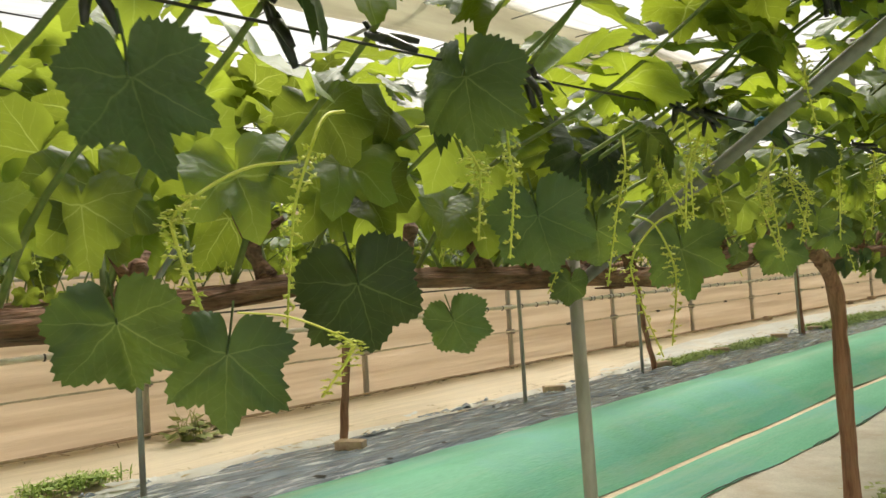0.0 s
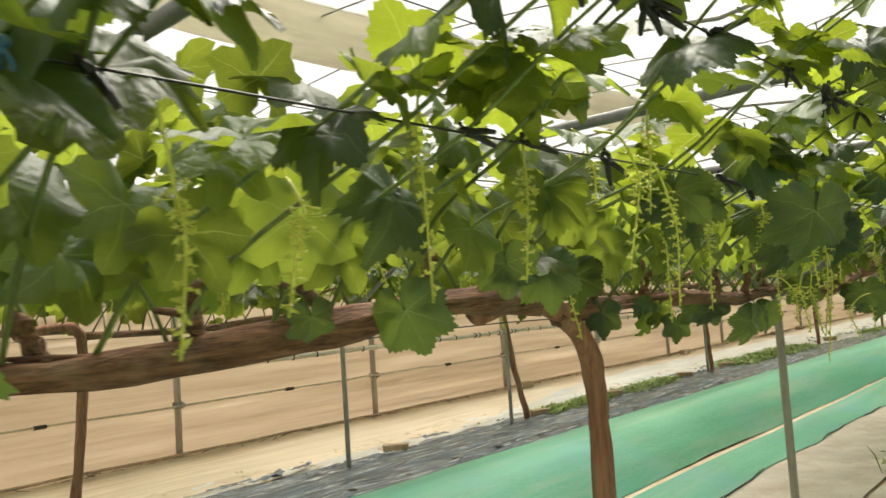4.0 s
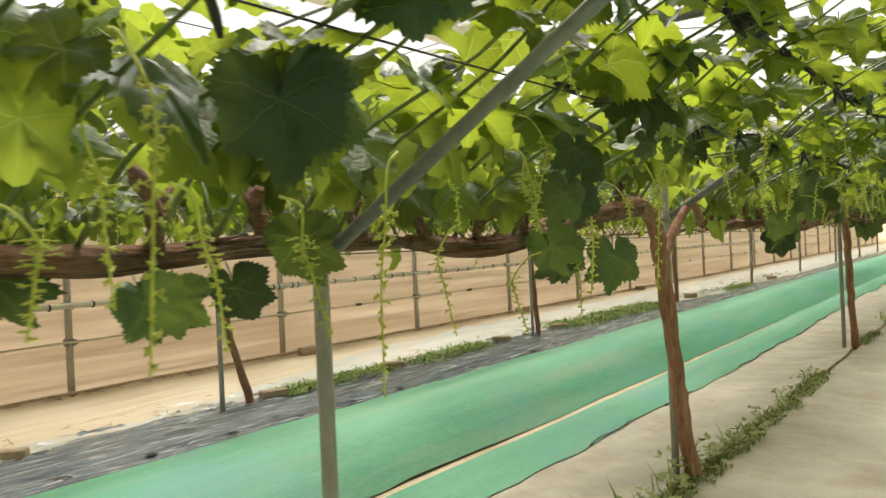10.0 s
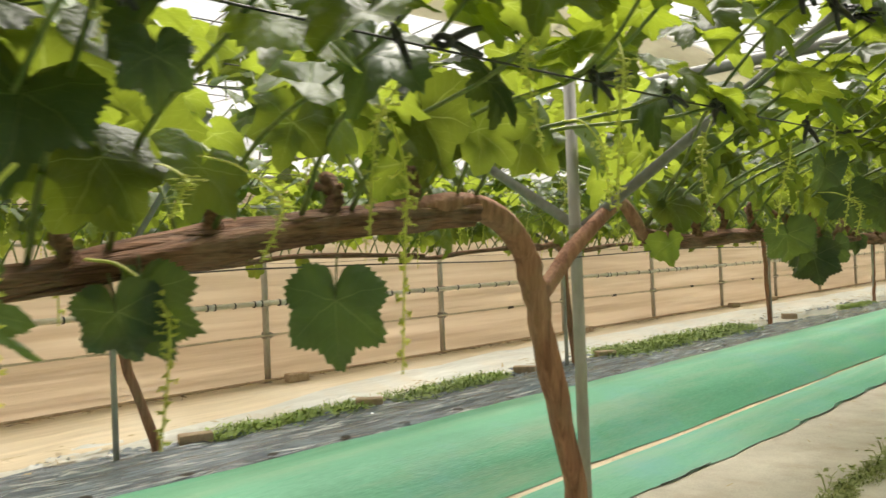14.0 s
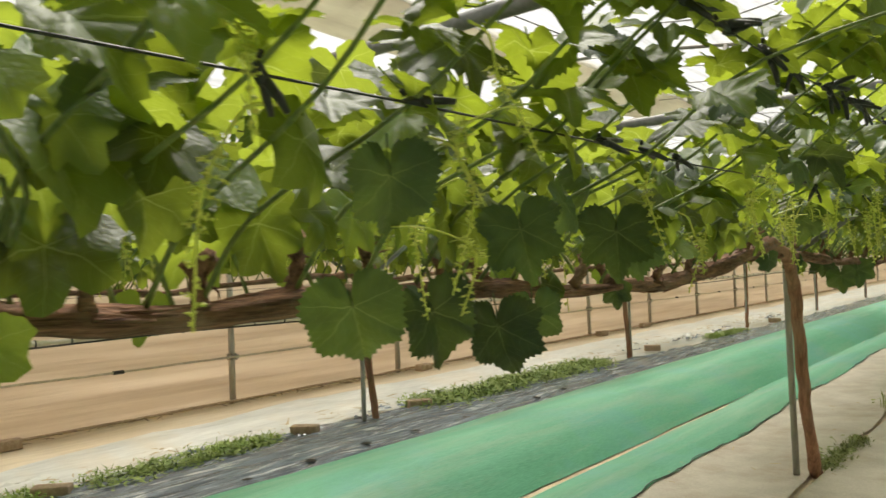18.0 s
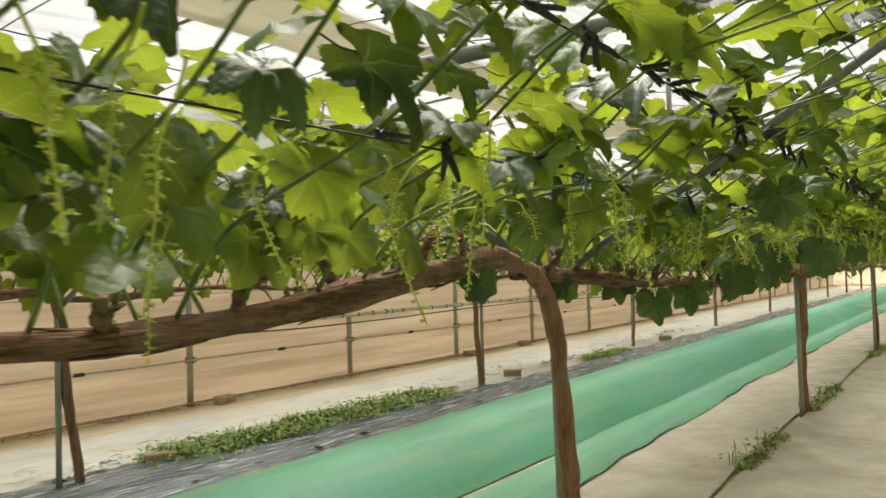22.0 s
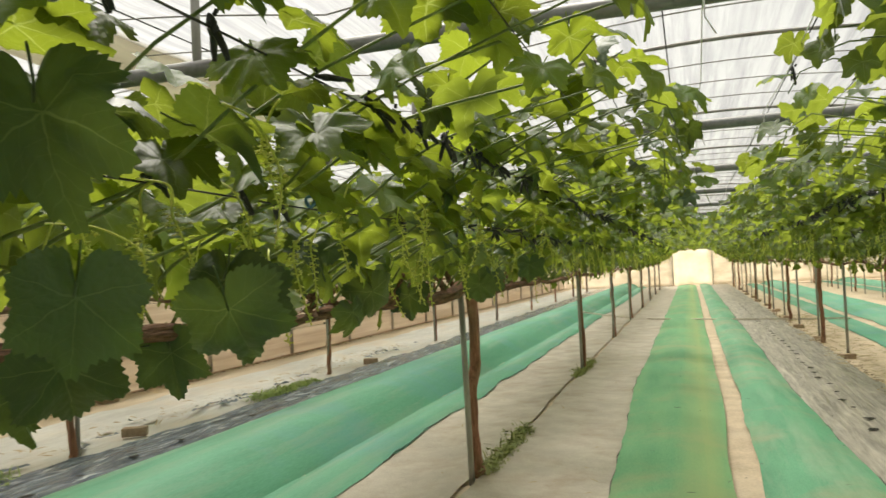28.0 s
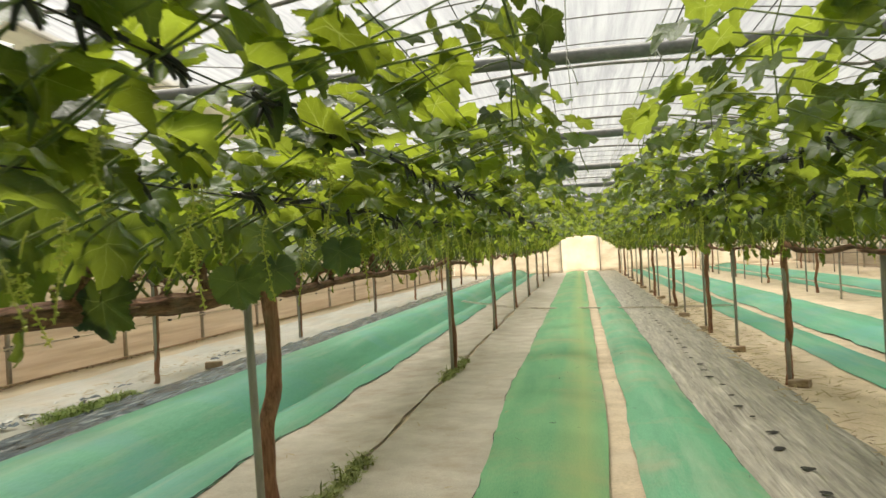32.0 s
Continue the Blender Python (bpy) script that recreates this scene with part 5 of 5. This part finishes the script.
BRICK_MESH = brick_mesh()
for bx, by, bz, turn in ((-3.20, -13.24, 0.05, 30), (-3.46, -10.56, 0.04, 50), (-3.40, -8.62, 0.045, 70), (-3.40, -7.19, 0.045, 50), (-3.42, -5.30, 0.045, 35), (-3.38, -4.02, 0.045, 60), (-3.35, 0.72, 0.045, 30), (-3.2, 5.6, 0.045, 20), (-4.86, 3.7, 0.08, 80), (-4.85, -6.9, 0.08, 85), (-4.84, -2.3, 0.08, 95), (-4.85, 2.1, 0.08, 80)):
    ob = tagged(new("brick", BRICK_MESH), "worn brown brick lying on the ground", "brick", "loose bricks")
    ob.matrix_basis = pose(bx, by, bz - 0.012, 0, 0, turn)
for k in range(20):
    ob = tagged(new("brick", BRICK_MESH), "brown brick set against the foot of a trellis post", "brick", "post bricks")
    ob.matrix_basis = pose(3.24 + RNG.uniform(-0.04, 0.06), -14.6 + 2.3 * k - 0.075, -0.022, RNG.uniform(-6, 6), RNG.uniform(-6, 6), RNG.uniform(-40, 40)) @ Matrix.Diagonal((0.85, 0.9, 0.9, 1))


def weeds(name, spots, label, tall=0.12, blades=26, seed=5, material=WEED):
    """Blades and small round leaves that grow in tufts round the spots."""
    rng = random.Random(seed)
    bm = bmesh.new()
    for x, y, r in spots:
        for k in range(blades):
            a, d = rng.uniform(0, 6.28), r * math.sqrt(rng.random())
            p = Vector((x + math.cos(a) * d * 0.8, y + math.sin(a) * d, 0.02))
            h, lean = tall * rng.uniform(0.25, 1.15), Vector((rng.uniform(-1, 1), rng.uniform(-1, 1), 0)) * tall * 0.6
            if rng.random() < 0.3:
                side = Vector((lean.y, -lean.x, 0)).normalized() * rng.uniform(0.003, 0.006)
                v = [bm.verts.new(p - side * 0.5), bm.verts.new(p + side * 0.5), bm.verts.new(p + lean * 0.4 + side + Vector((0, 0, h * 0.6))), bm.verts.new(p + lean * 0.4 - side + Vector((0, 0, h * 0.6))), bm.verts.new(p + lean + Vector((0, 0, h * 0.9)))]
                bm.faces.new((v[0], v[1], v[2], v[3]))
                bm.faces.new((v[3], v[2], v[4]))
                continue
            top = p + lean * 0.6 + Vector((0, 0, h * 0.6))
            for _ in range(2):
                b = rng.uniform(0, 6.28)
                d, q = Vector((math.cos(b), math.sin(b), rng.uniform(-0.4, 0.5))), Vector((-math.sin(b), math.cos(b), rng.uniform(-0.5, 0.5)))
                long, wide = tall * rng.uniform(0.18, 0.38), tall * rng.uniform(0.07, 0.14)
                v = [bm.verts.new(top), bm.verts.new(top + d * long * 0.4 + q * wide), bm.verts.new(top + d * long), bm.verts.new(top + d * long * 0.4 - q * wide)]
                bm.faces.new(v)
    ob = part(name, bm, material)
    return tagged(ob, label, "weeds", kind="stuff")


def spots(x, y0, y1, step, r, jitter=0.08):
    return [(x + RNG.uniform(-jitter, jitter), y0 + (y1 - y0) * (k + RNG.uniform(0, 1)) / max(1, int((y1 - y0) / step)), r * RNG.uniform(0.5, 1.2)) for k in range(max(1, int((y1 - y0) / step)))]


for y0, y1, wx, wide in ((-8.5, -7.2, -3.42, 0.15), (-6.9, -5.75, -3.40, 0.19), (-6.1, -5.6, -3.46, 0.13), (-3.98, -0.85, -3.35, 0.28), (2.5, 3.7, -3.16, 0.15), (-15.1, -14.6, -4.0, 0.14)):
    weeds("weed_patch", spots(wx, y0, y1, 0.03, wide, wide * 0.7), "low green weeds at the edge of the black film", 0.12 if wide > 0.2 else 0.10, 74 if wide > 0.2 else 52, int(y0 * 10))
for y0, y1, tall in ((-9.75, -8.2, 0.16), (-8.2, -6.0, 0.10), (-2.3, -1.2, 0.12), (-0.1, 1.3, 0.12), (-12.6, -11.6, 0.10), (-4.3, -3.4, 0.09), (4.2, 5.6, 0.09)):
    weeds("weed_patch", spots(0.03, y0, y1, 0.022, 0.07, 0.035), "mossy low green weeds along the vine row", 0.045, 52, int(y0 * 7), MOSS)
    weeds("weed_patch", spots(0.0, y0, y1, 0.16, 0.10, 0.06), "straggly dull green weeds along the vine row", tall * 1.1, 14, int(y0 * 10), MOSS)

weeds("weed_patch", [(-4.63, -13.78, 0.07), (-4.60, -13.70, 0.06)], "tall thin grass tuft at the foot of the film wall", 0.34, 34, 77, MOSS)
for shift in (0.0, 0.28):
    bm = bmesh.new()
    tube(bm, smooth_line([(-1.6, 14.9 + shift, 0.16), (0.0, 13.5 + shift, 0.03), (1.5, 12.4 + shift * 0.5, 0.055), (3.0, 12.1 + shift, 0.03), (4.3, 11.9 + shift, 0.03)], 8), 0.009, 6)
    tagged(part("garden_hose", bm, HOSE), "thin tan hose lying across the aisle", "hose", "hoses")

for sx in (1.44, 1.79):
    bm = bmesh.new()
    ys = [y for y in BAYS if -5.0 < y < 30]
    pts = []
    for y in ys:
        pts += [(sx, y, 2.134), (sx + 0.01, y + BAY / 2, 2.120)]
    tube(bm, pts, 0.0022, 4)
    line = tagged(part("roof_string", bm, STRING), "white string tied from tie pipe to tie pipe", "string", "roof strings")
    for y in ys:
        bm = bmesh.new()
        tube(bm, smooth_line([(sx, y + 0.034, 2.10), (sx + 0.004, y, 2.134), (sx, y - 0.034, 2.10), (sx - 0.003, y, 2.066), (sx, y + 0.034, 2.10)], 3), 0.003, 4)
        tube(bm, [(sx, y - 0.034, 2.09), (sx + RNG.uniform(-0.03, 0.03), y - 0.05, 2.02), (sx + RNG.uniform(-0.04, 0.04), y - 0.045, 1.97)], 0.0022, 4)
        part("knot", bm, STRING, line)


def litter(name, count, x0, x1, y0, y1, z, material, label, size=0.05, seed=2):
    """Loose bits of straw and dry leaf."""
    rng = random.Random(seed)
    bm = bmesh.new()
    for k in range(count):
        p = Vector((rng.uniform(x0, x1), rng.uniform(y0, y1), z + rng.uniform(0, 0.012)))
        a, long, w = rng.uniform(0, 6.28), size * rng.uniform(0.4, 1.6), size * rng.uniform(0.04, 0.22)
        d, n = Vector((math.cos(a), math.sin(a), rng.uniform(-0.1, 0.25))) * long, Vector((-math.sin(a), math.cos(a), rng.uniform(-0.3, 0.3))) * w
        v = [bm.verts.new(p - d - n), bm.verts.new(p + d - n * 0.4), bm.verts.new(p + d + n * 0.4), bm.verts.new(p - d + n), bm.verts.new(p + Vector((0, 0, w * 0.8)))]
        for i in range(4):
            bm.faces.new((v[i], v[(i + 1) % 4], v[4]))
    return tagged(part(name, bm, material), label, "litter", kind="stuff")


litter("straw_litter", 900, 2.95, 3.75, -4.0, 14.0, 0.012, STRAW, "dry straw and leaf bits round the post feet", 0.06, 2)
litter("leaf_litter", 420, -4.0, -3.45, -16.0, 8.0, 0.05, STRAW, "dry leaf bits on the pale film", 0.05, 3)
litter("leaf_litter", 260, -0.7, 0.85, -16.0, 12.0, 0.030, STRAW, "scattered dry leaf bits on the grey fabric", 0.025, 4)
litter("leaf_litter", 120, 0.9, 2.4, -6.0, 12.0, 0.062, WIRE, "small dark bits lying on the green fabric", 0.02, 6)


def scraps(name, count, x0, x1, y0, y1, z, material, label, seed):
    """Crumpled torn strips of film."""
    rng = random.Random(seed)
    bm = bmesh.new()
    for k in range(count):
        p, a = Vector((rng.uniform(x0, x1), rng.uniform(y0, y1), z)), rng.gauss(1.5, 0.35)
        long, w, n = rng.uniform(0.08, 0.35), rng.uniform(0.012, 0.05), 7
        d, side = Vector((math.cos(a), math.sin(a), 0)), Vector((-math.sin(a), math.cos(a), 0))
        rows = [[bm.verts.new(p + d * long * i / n + side * w * (j - 1) * rng.uniform(0.5, 1.3) + Vector((0, 0, rng.uniform(0.0, 0.03) * (1 if j == 1 else 0.4)))) for j in range(3)] for i in range(n + 1)]
        for u, v in zip(rows, rows[1:]):
            for j in range(2):
                bm.faces.new((u[j], u[j + 1], v[j + 1], v[j]))
    return tagged(part(name, bm, material), label, "film scraps", kind="stuff")


litter("soil_clods", 700, -5.0, -4.84, -17.0, 14.0, 0.085, CLOD, "dark soil clods and dry leaf bits at the foot of the wall", 0.045, 12)
scraps("film_scraps", 80, -3.85, -3.42, -16.0, 9.0, 0.052, PALE, "torn pale film strips lying on the soil edge", 8)
litter("soil_clods", 420, 3.02, 3.20, -5.0, 16.0, 0.012, CLOD, "dark soil clods along the torn edge of the mulch film", 0.04, 21)
scraps("film_scraps", 70, -3.70, -3.35, -16.0, 9.0, 0.048, BLACK, "torn black film strips lying on the soil edge", 9)


# blue ties that hold a shoot to the wire, and a spare clip left on the roof string
for tx, ty, tz in ((0.45, -5.40, 1.53), (0.47, -14.72, 1.53), (0.45, -3.12, 1.54)):
    bm = bmesh.new()
    tube(bm, [(0.012 * math.cos(a), 0.006 * math.sin(2 * a), 0.014 * math.sin(a)) for a in [k * 0.52 for k in range(13)]], 0.0045, 6)
    tube(bm, [(0.012, 0, 0), (0.020, 0.006, -0.014), (0.018, 0.010, -0.030)], 0.003, 5)
    ob = tagged(part("blue_tie", bm, BLUE), "small blue plastic tie round the trellis wire", "tie", "blue ties")
    ob.location = (tx, ty, tz)
vine_clip((1.80, -1.5, 2.095), 80, 70)
